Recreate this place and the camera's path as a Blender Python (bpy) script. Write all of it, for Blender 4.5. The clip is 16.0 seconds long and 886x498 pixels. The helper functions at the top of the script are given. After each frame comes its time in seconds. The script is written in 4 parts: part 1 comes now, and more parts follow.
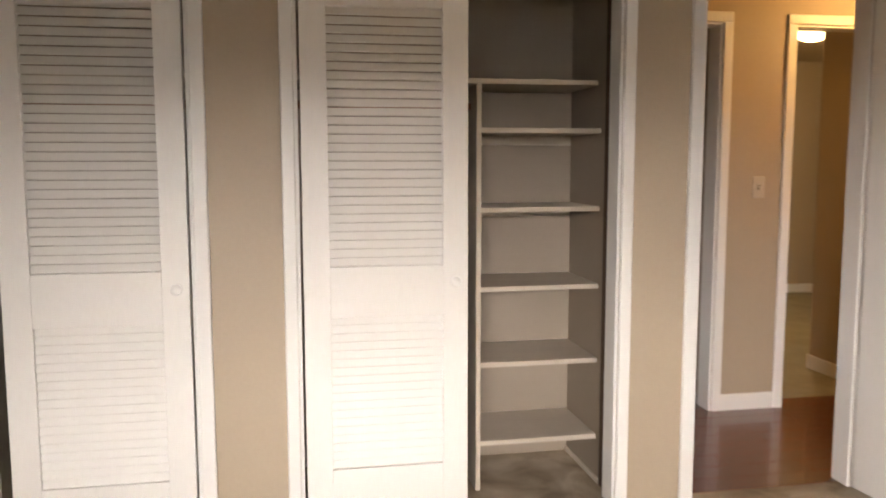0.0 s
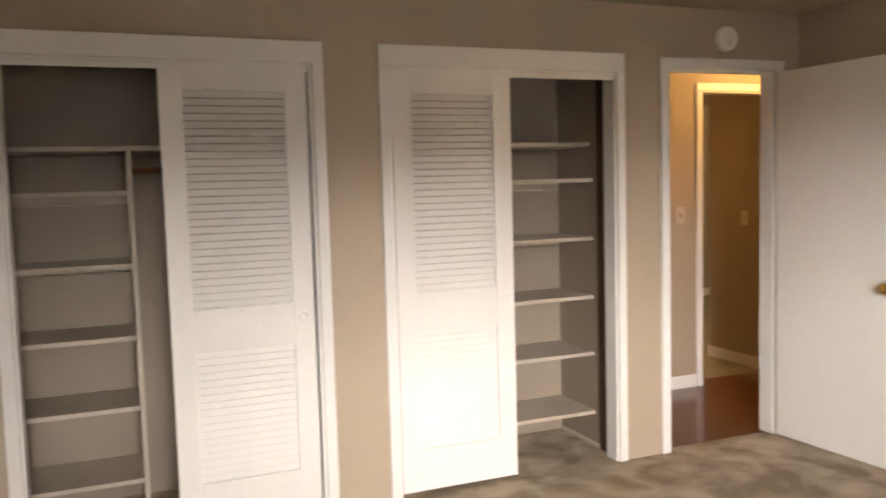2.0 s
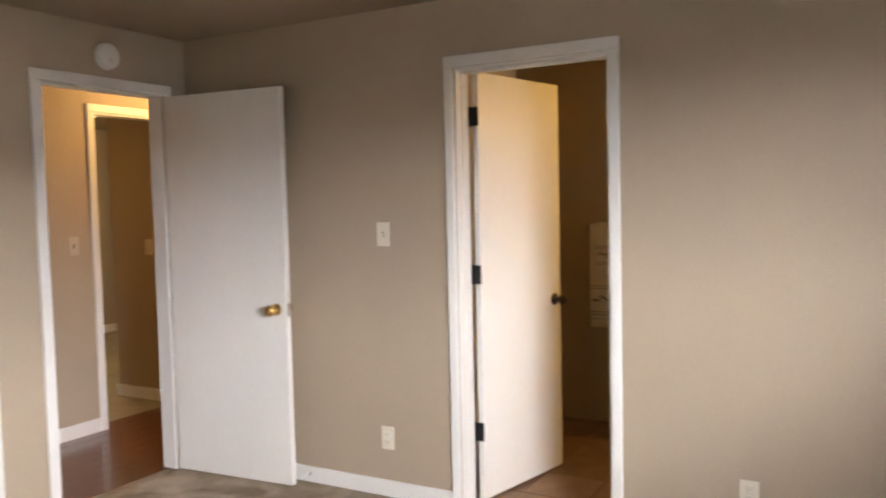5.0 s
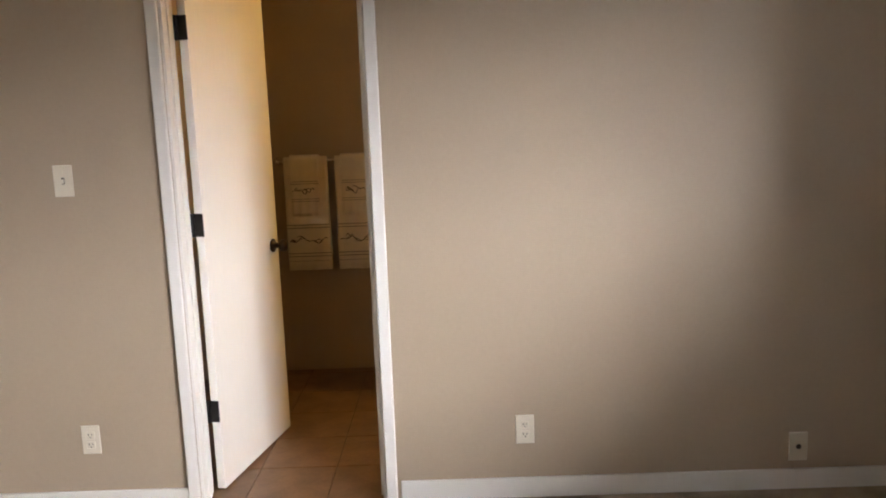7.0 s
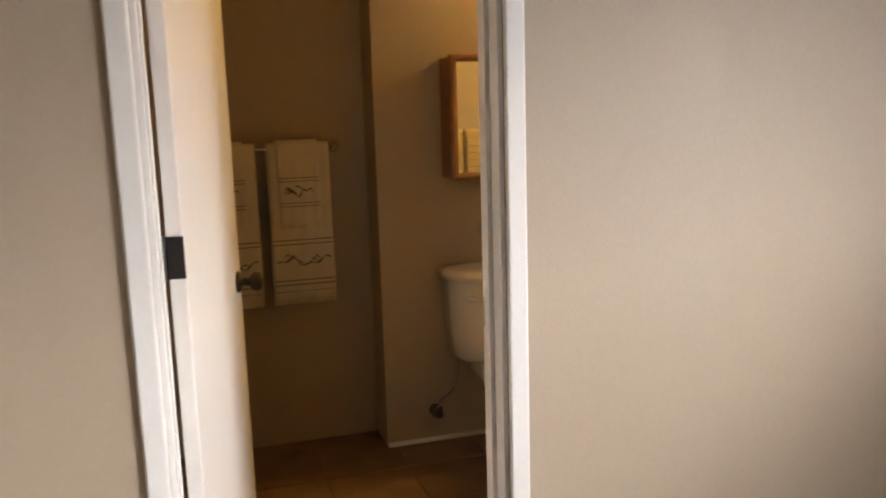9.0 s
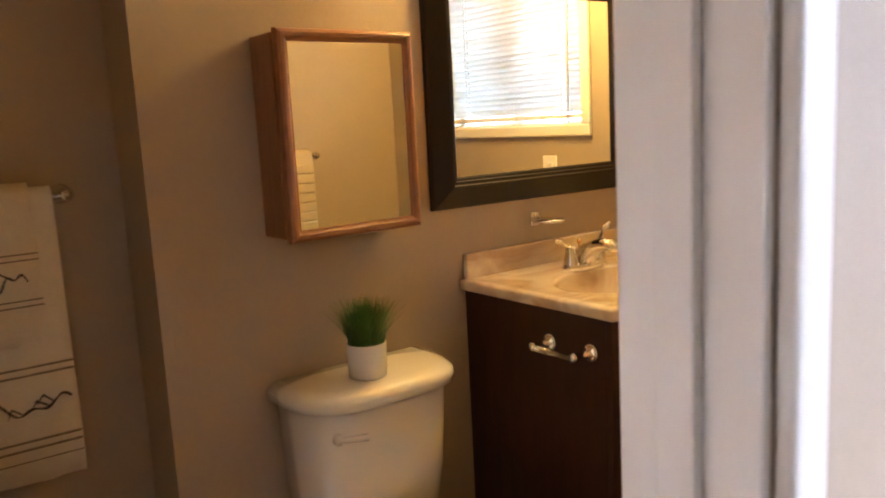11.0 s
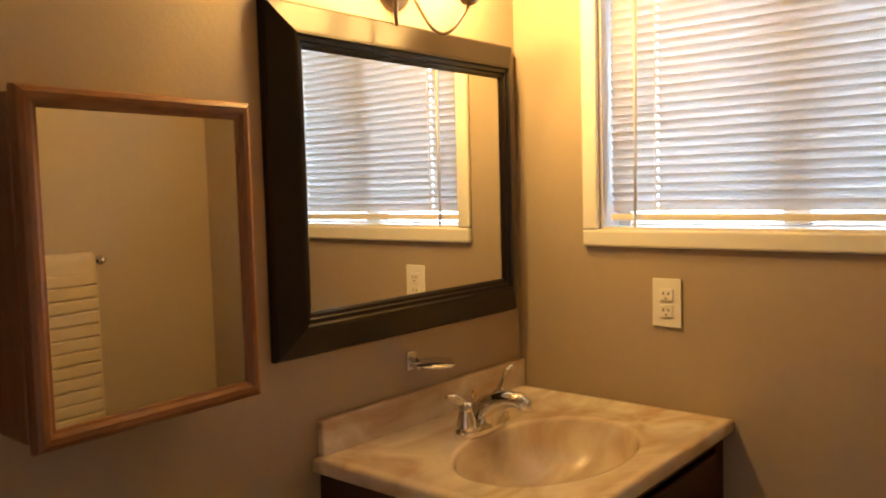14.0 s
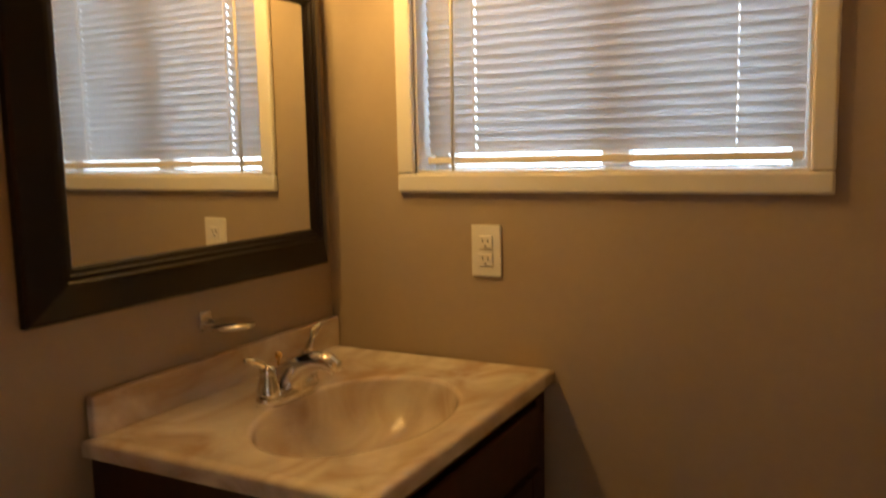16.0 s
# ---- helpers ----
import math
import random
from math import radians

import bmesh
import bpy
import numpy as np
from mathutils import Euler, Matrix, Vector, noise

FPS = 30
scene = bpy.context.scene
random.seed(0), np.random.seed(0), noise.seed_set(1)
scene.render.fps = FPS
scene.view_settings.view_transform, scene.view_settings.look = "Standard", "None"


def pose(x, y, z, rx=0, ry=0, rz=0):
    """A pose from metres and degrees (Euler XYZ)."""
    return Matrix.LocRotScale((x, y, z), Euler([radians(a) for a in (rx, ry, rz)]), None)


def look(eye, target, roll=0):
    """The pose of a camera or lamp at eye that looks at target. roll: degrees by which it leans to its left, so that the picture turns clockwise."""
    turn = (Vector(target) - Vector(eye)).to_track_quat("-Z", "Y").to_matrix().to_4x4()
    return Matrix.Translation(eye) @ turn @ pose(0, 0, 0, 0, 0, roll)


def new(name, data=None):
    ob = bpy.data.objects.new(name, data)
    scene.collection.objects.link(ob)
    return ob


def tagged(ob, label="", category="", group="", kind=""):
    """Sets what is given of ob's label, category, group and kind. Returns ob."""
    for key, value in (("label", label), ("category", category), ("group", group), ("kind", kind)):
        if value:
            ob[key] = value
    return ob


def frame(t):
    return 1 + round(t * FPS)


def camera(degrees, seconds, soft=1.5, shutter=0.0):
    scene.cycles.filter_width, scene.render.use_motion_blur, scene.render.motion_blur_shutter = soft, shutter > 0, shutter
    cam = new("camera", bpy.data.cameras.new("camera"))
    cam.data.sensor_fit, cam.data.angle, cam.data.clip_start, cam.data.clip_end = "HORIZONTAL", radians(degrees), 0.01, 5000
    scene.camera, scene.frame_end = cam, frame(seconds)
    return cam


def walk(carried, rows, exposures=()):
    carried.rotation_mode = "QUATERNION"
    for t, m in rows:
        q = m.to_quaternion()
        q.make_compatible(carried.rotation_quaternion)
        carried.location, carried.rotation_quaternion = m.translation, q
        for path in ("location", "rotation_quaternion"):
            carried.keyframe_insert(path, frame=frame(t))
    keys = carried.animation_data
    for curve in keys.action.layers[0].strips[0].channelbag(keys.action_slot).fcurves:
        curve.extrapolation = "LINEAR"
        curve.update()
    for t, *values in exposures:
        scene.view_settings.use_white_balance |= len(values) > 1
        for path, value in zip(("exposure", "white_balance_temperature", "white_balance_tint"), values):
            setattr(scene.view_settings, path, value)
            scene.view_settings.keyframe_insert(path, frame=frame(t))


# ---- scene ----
cam = camera(57.6, 16.0, soft=1.9, shutter=0.4)
PATH = [
    (0, (-2.436, -2.892, 1.354), (-2.072, -0.937, 1.141), -0.1),
    (0.5, (-2.851, -3.112, 1.409), (-2.227, -1.234, 1.122), -1.3),
    (1, (-3.171, -3.36, 1.418), (-2.464, -1.506, 1.169), -2.6),
    (1.5, (-3.446, -3.479, 1.47), (-2.856, -1.579, 1.267), -2.3),
    (2, (-3.579, -3.518, 1.481), (-2.841, -1.665, 1.321), -1.6),
    (2.5, (-3.555, -3.545, 1.477), (-2.566, -1.812, 1.331), -1.4),
    (3, (-3.52, -3.548, 1.489), (-2.386, -1.906, 1.361), -1.3),
    (3.5, (-3.499, -3.542, 1.485), (-2.238, -1.995, 1.365), -1.2),
    (4, (-3.466, -3.518, 1.47), (-2.021, -2.143, 1.329), -1.3),
    (4.5, (-3.348, -3.488, 1.466), (-1.737, -2.311, 1.331), -1.5),
    (5, (-3.27, -3.471, 1.451), (-1.53, -2.492, 1.333), -1.3),
    (5.2, (-3.272, -3.454, 1.44), (-1.481, -2.572, 1.322), -1.2),
    (7.3, (-2.84, -2.527, 1.481), (-0.87, -2.599, 1.144), -1.9),
    (7.5, (-2.74, -2.396, 1.436), (-0.773, -2.521, 1.099), -1.7),
    (8, (-2.434, -2.133, 1.408), (-0.485, -2.435, 1.07), -1.6),
    (8.5, (-1.981, -1.97, 1.407), (-0.045, -2.347, 1.078), -2.1),
    (9, (-1.619, -1.8, 1.378), (0.269, -2.373, 1.049), -1.7),
    (9.4, (-1.362, -1.714, 1.382), (0.426, -2.549, 1.054), -2.55),
    (9.5, (-1.272, -1.702, 1.383), (0.49, -2.586, 1.047), -2.7),
    (9.7, (-1.119, -1.707, 1.359), (0.629, -2.633, 1.06), -4.3),
    (11.8, (0.015, -2.133, 1.413), (1.537, -3.386, 1.078), -0.9),
    (12, (0.058, -2.166, 1.422), (1.582, -3.42, 1.101), -0.6),
    (12.5, (0.204, -2.236, 1.433), (1.684, -3.553, 1.162), 0.1),
    (13, (0.299, -2.267, 1.444), (1.695, -3.683, 1.23), 0.1),
    (13.5, (0.313, -2.288, 1.455), (1.649, -3.766, 1.273), -0.9),
    (14, (0.308, -2.312, 1.455), (1.587, -3.843, 1.308), -1.5),
    (14.5, (0.306, -2.321, 1.474), (1.521, -3.907, 1.379), -1.8),
    (15, (0.299, -2.331, 1.479), (1.433, -3.978, 1.439), -2.6),
    (15.5, (0.315, -2.37, 1.46), (1.333, -4.089, 1.377), -2.6),
    (16, (0.375, -2.475, 1.399), (1.295, -4.233, 1.156), -1.2),
]
EXPOSURES = [(0, -0.2, 7300, 12), (1.5, -0.15, 7300, 12), (2.5, 0.0, 7300, 12), (3.5, -0.08, 6900, 12), (5.0, -0.1, 6500, 11), (8.0, -0.22, 6500, 11), (9.7, -0.05, 6900, 12), (11.8, 0.45, 4800, 18), (12.5, 0.38, 4600, 18), (13.0, -0.1, 5500, 22), (13.5, -0.45, 5700, 22), (14.0, -0.6, 5900, 22), (14.5, -0.95, 5900, 22), (15.0, -1.3, 5900, 22), (16.0, -1.2, 6000, 22)]
walk(cam, [(t, look(eye, target, roll)) for t, eye, target, roll in PATH], EXPOSURES)

# ---- world and large lights ----
world = bpy.data.worlds.new("world")
scene.world = world
world.use_nodes = True
wn = world.node_tree.nodes
sky = wn.new("ShaderNodeTexSky")
sky.sky_type, sky.sun_disc, sky.sun_elevation, sky.sun_rotation = "NISHITA", False, radians(40), radians(20)
wn["Background"].inputs["Strength"].default_value = 0.12
world.node_tree.links.new(sky.outputs[0], wn["Background"].inputs["Color"])


def lamp(name, kind, m, watts, color, **more):
    data = bpy.data.lights.new(name, kind)
    data.energy, data.color = watts, color
    if "size" in more:
        data.shape, data.size, data.size_y = "RECTANGLE", more["size"][0], more["size"][1]
    if "radius" in more:
        data.shadow_soft_size = more["radius"]
    if "angle" in more:
        data.angle = radians(more["angle"])
    if "spread" in more:
        data.spread = radians(more["spread"])
    ob = new(name, data)
    ob.matrix_world = m
    return ob


BACK_Y, LEFT_X, CEIL = -4.9, -4.12, 2.37      # bedroom: back wall, left wall, ceiling height
WARM, DAY = (1.0, 0.64, 0.28), (0.92, 0.92, 0.98)
lamp("sun", "SUN", pose(0, 0, 8, 50, 0, 160), 2.0, (1.0, 0.95, 0.88), angle=0.5)
# bright band of low sky to the south-west, which shines in through the bedroom window
lamp("window_daylight", "AREA", look((-13.4, BACK_Y - 10.0, 5.3), (-13.4, BACK_Y, 5.3)) @ Matrix.Rotation(radians(2.6), 4, "Z"), 42500, DAY, size=(23.0, 6.2))
lamp("hall_lamp", "POINT", pose(0.75, 0.50, 2.22), 34, (1.0, 0.60, 0.22), radius=0.08)
lamp("far_room_lamp", "POINT", pose(1.45, 2.72, 2.1), 65, (1.0, 0.66, 0.28), radius=0.08)
for ly in (-3.51, -3.75):
    lamp("vanity_bulb", "POINT", pose(1.40, ly, 1.97), 23.0, (1.0, 0.59, 0.13), radius=0.025)


# ---- materials ----
def mat(name, color, rough=0.5, metal=0.0, grain=0.0, grain_scale=200.0, var=0.0, var_scale=3.0, bump=0.0, bump_scale=300.0, second=None, coat=0.0, piece=0.0, stretch=(1, 1, 1), trans=0.0, spec=0.5, sharp=0.2, dist=0.0):
    m = bpy.data.materials.new(name)
    m.use_nodes = True
    n, l = m.node_tree.nodes, m.node_tree.links
    b = n["Principled BSDF"]
    b.inputs["Roughness"].default_value, b.inputs["Metallic"].default_value = rough, metal
    b.inputs["Coat Weight"].default_value = coat
    b.inputs["Specular IOR Level"].default_value = spec
    b.inputs["Transmission Weight"].default_value = trans
    co = n.new("ShaderNodeTexCoord")
    mp = n.new("ShaderNodeMapping")
    mp.inputs["Scale"].default_value = stretch
    l.new(co.outputs["Object"], mp.inputs["Vector"])

    def noise_at(scale, detail=4.0, wander=0.0):
        t = n.new("ShaderNodeTexNoise")
        t.inputs["Scale"].default_value, t.inputs["Detail"].default_value, t.inputs["Distortion"].default_value = scale, detail, wander
        l.new(mp.outputs[0], t.inputs["Vector"])
        return t.outputs["Fac"]

    def mix(fac, a, c, mode="MIX"):
        x = n.new("ShaderNodeMix")
        x.data_type, x.blend_type = "RGBA", mode
        for sock, val in ((x.inputs["Factor"], fac), (x.inputs["A"], a), (x.inputs["B"], c)):
            if isinstance(val, bpy.types.NodeSocket):
                l.new(val, sock)
            else:
                sock.default_value = val
        return x.outputs["Result"]

    def ramp(fac, lo, hi):
        r = n.new("ShaderNodeMapRange")
        r.inputs["From Min"].default_value, r.inputs["From Max"].default_value = lo, hi
        l.new(fac, r.inputs["Value"])
        return r.outputs["Result"]

    base = (*color, 1)
    out = base
    if second or var:
        other = (*(second or [c * (1 - var) for c in color]), 1)
        out = mix(ramp(noise_at(var_scale, 4.0, dist), 0.5 - sharp, 0.5 + sharp), base, other)
    if grain:
        g = ramp(noise_at(grain_scale, 6.0), 0.25, 0.75)
        out = mix(g, out, mix(1.0, out, (1 - grain, 1 - grain, 1 - grain, 1), "MULTIPLY"))
    if piece:
        info = n.new("ShaderNodeObjectInfo")
        out = mix(info.outputs["Random"], out, mix(1.0, out, (1 - piece, 1 - piece, 1 - piece, 1), "MULTIPLY"))
    if isinstance(out, bpy.types.NodeSocket):
        l.new(out, b.inputs["Base Color"])
    else:
        b.inputs["Base Color"].default_value = out
    if bump:
        bp = n.new("ShaderNodeBump")
        bp.inputs["Strength"].default_value, bp.inputs["Distance"].default_value = bump, 0.004
        l.new(noise_at(bump_scale, 5.0), bp.inputs["Height"])
        l.new(bp.outputs[0], b.inputs["Normal"])
    return m


def glow(name, color, strength):
    m = bpy.data.materials.new(name)
    m.use_nodes = True
    b = m.node_tree.nodes["Principled BSDF"]
    b.inputs["Base Color"].default_value = (0.8, 0.8, 0.8, 1)
    b.inputs["Emission Color"].default_value, b.inputs["Emission Strength"].default_value = (*color, 1), strength
    return m


WALL = mat("wall_paint", (0.42, 0.335, 0.24), 0.55, var=0.05, var_scale=1.3, grain=0.04, grain_scale=60, bump=0.14, bump_scale=120)
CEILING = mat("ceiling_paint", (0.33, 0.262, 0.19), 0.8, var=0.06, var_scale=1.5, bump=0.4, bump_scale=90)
WHITE = mat("white_trim_paint", (0.80, 0.78, 0.74), 0.38, var=0.04, var_scale=4, bump=0.1, bump_scale=60)
DOOR_WHITE = mat("white_door_paint", (0.82, 0.79, 0.74), 0.42, var=0.04, var_scale=3, grain=0.03, grain_scale=90, bump=0.15, bump_scale=140, stretch=(1, 1, 0.2))
# wall paint darkened: the shade inside the closets is put into the colour
CLOSET_SHADED = mat("closet_wall_shaded", (0.28, 0.225, 0.17), 0.6, var=0.06, var_scale=2, bump=0.2, bump_scale=120)
SHELF = mat("painted_shelf_board", (0.52, 0.45, 0.36), 0.5, var=0.08, var_scale=5, grain=0.06, grain_scale=50)
CARPET = mat("beige_carpet", (0.58, 0.47, 0.345), 0.95, second=(0.29, 0.23, 0.16), var_scale=4.2, sharp=0.14, dist=0.6, grain=0.35, grain_scale=260, bump=0.9, bump_scale=330, spec=0.1)
GREY_CARPET = mat("grey_carpet", (0.40, 0.38, 0.33), 0.95, var=0.2, var_scale=5, grain=0.3, grain_scale=260, bump=0.8, bump_scale=330, spec=0.1)
LAMINATE = mat("red_brown_laminate", (0.21, 0.055, 0.022), 0.22, second=(0.14, 0.034, 0.014), var_scale=4, grain=0.3, grain_scale=25, piece=0.35, stretch=(1.5, 14, 14), coat=0.3)
TILE = mat("brown_floor_tile", (0.30, 0.175, 0.09), 0.35, second=(0.17, 0.09, 0.045), var_scale=7, grain=0.2, grain_scale=60, piece=0.2, bump=0.15, bump_scale=40)
GROUT = mat("brown_grout", (0.16, 0.11, 0.07), 0.9, grain=0.3, grain_scale=300)
BRASS = mat("polished_brass", (0.78, 0.53, 0.18), 0.22, 1.0, var=0.1, var_scale=30)
BRONZE = mat("dark_bronze", (0.06, 0.045, 0.035), 0.4, 0.8, var=0.2, var_scale=40)
BLACK = mat("black_hinge_metal", (0.018, 0.016, 0.015), 0.45, 0.6, var=0.2, var_scale=40)
CHROME = mat("chrome", (0.82, 0.82, 0.82), 0.08, 1.0, var=0.04, var_scale=30)
NICKEL = mat("brushed_nickel", (0.42, 0.36, 0.29), 0.3, 1.0, var=0.1, var_scale=40)
PLATE = mat("ivory_plastic_plate", (0.70, 0.65, 0.54), 0.35, var=0.03, var_scale=20)
WPLATE = mat("white_plastic_plate", (0.82, 0.80, 0.75), 0.3, var=0.03, var_scale=20)
SLOT = mat("dark_slot", (0.03, 0.028, 0.025), 0.6, var=0.1)
OAK = mat("golden_oak", (0.35, 0.145, 0.047), 0.38, second=(0.235, 0.088, 0.027), var_scale=6, grain=0.3, grain_scale=30, stretch=(14, 14, 1.2), bump=0.15, bump_scale=60)
OAKH = mat("golden_oak_rail", (0.35, 0.145, 0.047), 0.38, second=(0.235, 0.088, 0.027), var_scale=6, grain=0.3, grain_scale=30, stretch=(14, 1.2, 14), bump=0.15, bump_scale=60)
STRIP_BROWN = mat("dark_brown_strip", (0.10, 0.052, 0.022), 0.6, second=(0.06, 0.03, 0.012), var_scale=5, grain=0.3, grain_scale=40, stretch=(12, 12, 1))
ESPRESSO = mat("espresso_wood", (0.060, 0.017, 0.009), 0.42, spec=0.3, second=(0.036, 0.010, 0.006), var_scale=5, grain=0.25, grain_scale=40, stretch=(8, 8, 1), bump=0.1, bump_scale=80)
FRAME_DARK = mat("dark_mirror_frame", (0.012, 0.007, 0.006), 0.30, var=0.3, var_scale=8, grain=0.2, grain_scale=60, spec=0.32)
MIRROR = mat("mirror_glass", (0.86, 0.87, 0.86), 0.012, 1.0)
MARBLE = mat("cultured_marble", (0.80, 0.72, 0.60), 0.16, second=(0.54, 0.39, 0.26), var_scale=8.0, sharp=0.14, dist=1.1, grain=0.12, grain_scale=20, coat=0.3, stretch=(1, 0.5, 1))
PORCELAIN = mat("white_porcelain", (0.80, 0.77, 0.70), 0.12, var=0.03, var_scale=6, coat=0.4)
POT = mat("white_ceramic_pot", (0.80, 0.79, 0.76), 0.25, var=0.03, var_scale=12)
GRASS = mat("plastic_grass", (0.08, 0.20, 0.025), 0.45, second=(0.05, 0.14, 0.015), var_scale=60, var=0.4)
TOWEL = mat("cream_terry_towel", (0.84, 0.77, 0.63), 0.95, var=0.1, var_scale=14, grain=0.15, grain_scale=350, bump=0.8, bump_scale=420, spec=0.1)
TOWEL_TAN = mat("tan_ribbed_towel", (0.66, 0.55, 0.40), 0.95, var=0.1, var_scale=14, grain=0.15, grain_scale=350, bump=0.8, bump_scale=420, spec=0.1)
STITCH = mat("dark_embroidery", (0.10, 0.075, 0.06), 0.8, var=0.3, var_scale=60)
BAND = mat("grey_brown_band", (0.30, 0.25, 0.19), 0.9, var=0.2, var_scale=60)
RUBBER = mat("braided_hose", (0.25, 0.23, 0.21), 0.4, 0.5, grain=0.4, grain_scale=400)
SHADE = glow("lit_glass_shade", (1.0, 0.72, 0.30), 13.0)
sn, sl = SHADE.node_tree.nodes, SHADE.node_tree.links
st_ = sn.new("ShaderNodeBsdfTranslucent")
st_.inputs["Color"].default_value = (0.9, 0.82, 0.68, 1)
sm = sn.new("ShaderNodeMixShader")
sm.inputs["Fac"].default_value = 0.6
sl.new(sn["Principled BSDF"].outputs[0], sm.inputs[1])
sl.new(st_.outputs[0], sm.inputs[2])
sl.new(sm.outputs[0], sn["Material Output"].inputs["Surface"])
DOME = glow("lit_glass_dome", (1.0, 0.72, 0.36), 7.0)
OUTSIDE = glow("bright_outdoors", (0.60, 0.84, 1.0), 40.0)
GROUND = mat("outdoor_ground", (0.22, 0.22, 0.17), 0.95, second=(0.12, 0.15, 0.07), var_scale=0.3, grain=0.3, grain_scale=8)
GLASS = mat("window_glass", (0.95, 0.97, 0.97), 0.02, trans=1.0)

BLIND = bpy.data.materials.new("white_vinyl_blind")
BLIND.use_nodes = True
bn, bl = BLIND.node_tree.nodes, BLIND.node_tree.links
tl = bn.new("ShaderNodeBsdfTranslucent")
tl.inputs["Color"].default_value = (0.72, 0.70, 0.68, 1)
ms = bn.new("ShaderNodeMixShader")
ms.inputs["Fac"].default_value = 0.42
bn["Principled BSDF"].inputs["Base Color"].default_value = (0.72, 0.69, 0.64, 1)
bn["Principled BSDF"].inputs["Roughness"].default_value = 0.4
bl.new(bn["Principled BSDF"].outputs[0], ms.inputs[1])
bl.new(tl.outputs[0], ms.inputs[2])
bl.new(ms.outputs[0], bn["Material Output"].inputs["Surface"])


# ---- mesh helpers ----
def box(bm, x0, x1, y0, y1, z0, z1, bevel=0.0, segments=2, m=None):
    x0, x1, y0, y1, z0, z1 = min(x0, x1), max(x0, x1), min(y0, y1), max(y0, y1), min(z0, z1), max(z0, z1)
    v = [bm.verts.new((x, y, z)) for x in (x0, x1) for y in (y0, y1) for z in (z0, z1)]
    f = [bm.faces.new([v[i] for i in q]) for q in ((0, 1, 3, 2), (4, 6, 7, 5), (0, 4, 5, 1), (2, 3, 7, 6), (0, 2, 6, 4), (1, 5, 7, 3))]
    if bevel:
        edges = list({e for q in f for e in q.edges})
        r = bmesh.ops.bevel(bm, geom=edges, offset=bevel, segments=segments, profile=0.5, affect="EDGES")
        v = list({w for q in r["faces"] for w in q.verts} | {w for w in v if w.is_valid})
    if m is not None:
        bmesh.ops.transform(bm, matrix=m, verts=v)
    return v


def rings(bm, loops, cap=True, closed=True):
    """Skins a row of point loops."""
    vs = [[bm.verts.new(p) for p in loop] for loop in loops]
    n = len(vs[0])
    for a, b in zip(vs, vs[1:]):
        for i in range(n if closed else n - 1):
            j = (i + 1) % n
            bm.faces.new((a[i], a[j], b[j], b[i]))
    if cap and closed:
        bm.faces.new(vs[0][::-1])
        bm.faces.new(vs[-1])
    return vs


def lathe(bm, profile, m=None, n=24, cap=True):
    """A turned shape from (radius, height) pairs about z."""
    m = m or Matrix()
    rings(bm, [[m @ Vector((r * math.cos(2 * math.pi * i / n), r * math.sin(2 * math.pi * i / n), z)) for i in range(n)] for r, z in profile], cap)


def tube(bm, points, radius, n=10):
    """A round bar along points; radius a number or one for each point."""
    pts = [Vector(p) for p in points]
    loops = []
    for i, p in enumerate(pts):
        d = (pts[min(i + 1, len(pts) - 1)] - pts[max(i - 1, 0)]).normalized()
        up = Vector((0, 0, 1)) if abs(d.z) < 0.9 else Vector((1, 0, 0))
        a = d.cross(up).normalized()
        b = d.cross(a)
        r = radius[i] if isinstance(radius, (list, tuple)) else radius
        loops.append([p + r * (math.cos(2 * math.pi * k / n) * a + math.sin(2 * math.pi * k / n) * b) for k in range(n)])
    rings(bm, loops)


def arc(f, steps=16):
    return [f(i / steps) for i in range(steps + 1)]


def shaded(me, smooth):
    for p in me.polygons:
        p.use_smooth = smooth


def mesh_of(name, bm, material, smooth=False):
    bmesh.ops.recalc_face_normals(bm, faces=bm.faces)
    me = bpy.data.meshes.new(name)
    bm.to_mesh(me)
    bm.free()
    me.materials.append(material)
    shaded(me, smooth)
    return me


def part(name, bm, material, parent, label="", smooth=False):
    """Links a bmesh as one mesh object under a thing or part; its coordinates are the parent's."""
    ob = new(name, mesh_of(name, bm, material, smooth))
    ob.parent = parent
    return tagged(ob, label)


def piece(name, me, parent, m):
    ob = new(name, me)
    ob.parent = parent
    ob.matrix_basis = m
    return ob


def thing(name, label, category, m=None, group="", kind=""):
    ob = new(name)
    ob.matrix_basis = m or Matrix()
    return tagged(ob, label, category, group, kind)


def solid(name, bm, material, label, category, kind="structure", smooth=False, group=""):
    return tagged(new(name, mesh_of(name, bm, material, smooth)), label, category, group, kind)


def boxes(*rows, bevel=0.0):
    bm = bmesh.new()
    for r in rows:
        box(bm, *r, bevel=bevel)
    return bm


def wall(name, axis, a0, a1, d0, d1, z1, openings=(), material=None, label="beige painted wall"):
    """A wall along an axis from a0 to a1, d0 to d1 thick, with openings (a, b, low, high) through it."""
    bm = bmesh.new()

    def put(a, b, lo, hi):
        if b - a > 1e-4 and hi - lo > 1e-4:
            box(bm, *((a, b, d0, d1) if axis == "x" else (d0, d1, a, b)), lo, hi)

    at = a0
    for a, b, lo, hi in sorted(openings):
        put(at, a, 0, z1)
        put(a, b, 0, lo)
        put(a, b, hi, z1)
        at = b
    put(at, a1, 0, z1)
    return solid(name, bm, material or WALL, label, "wall")


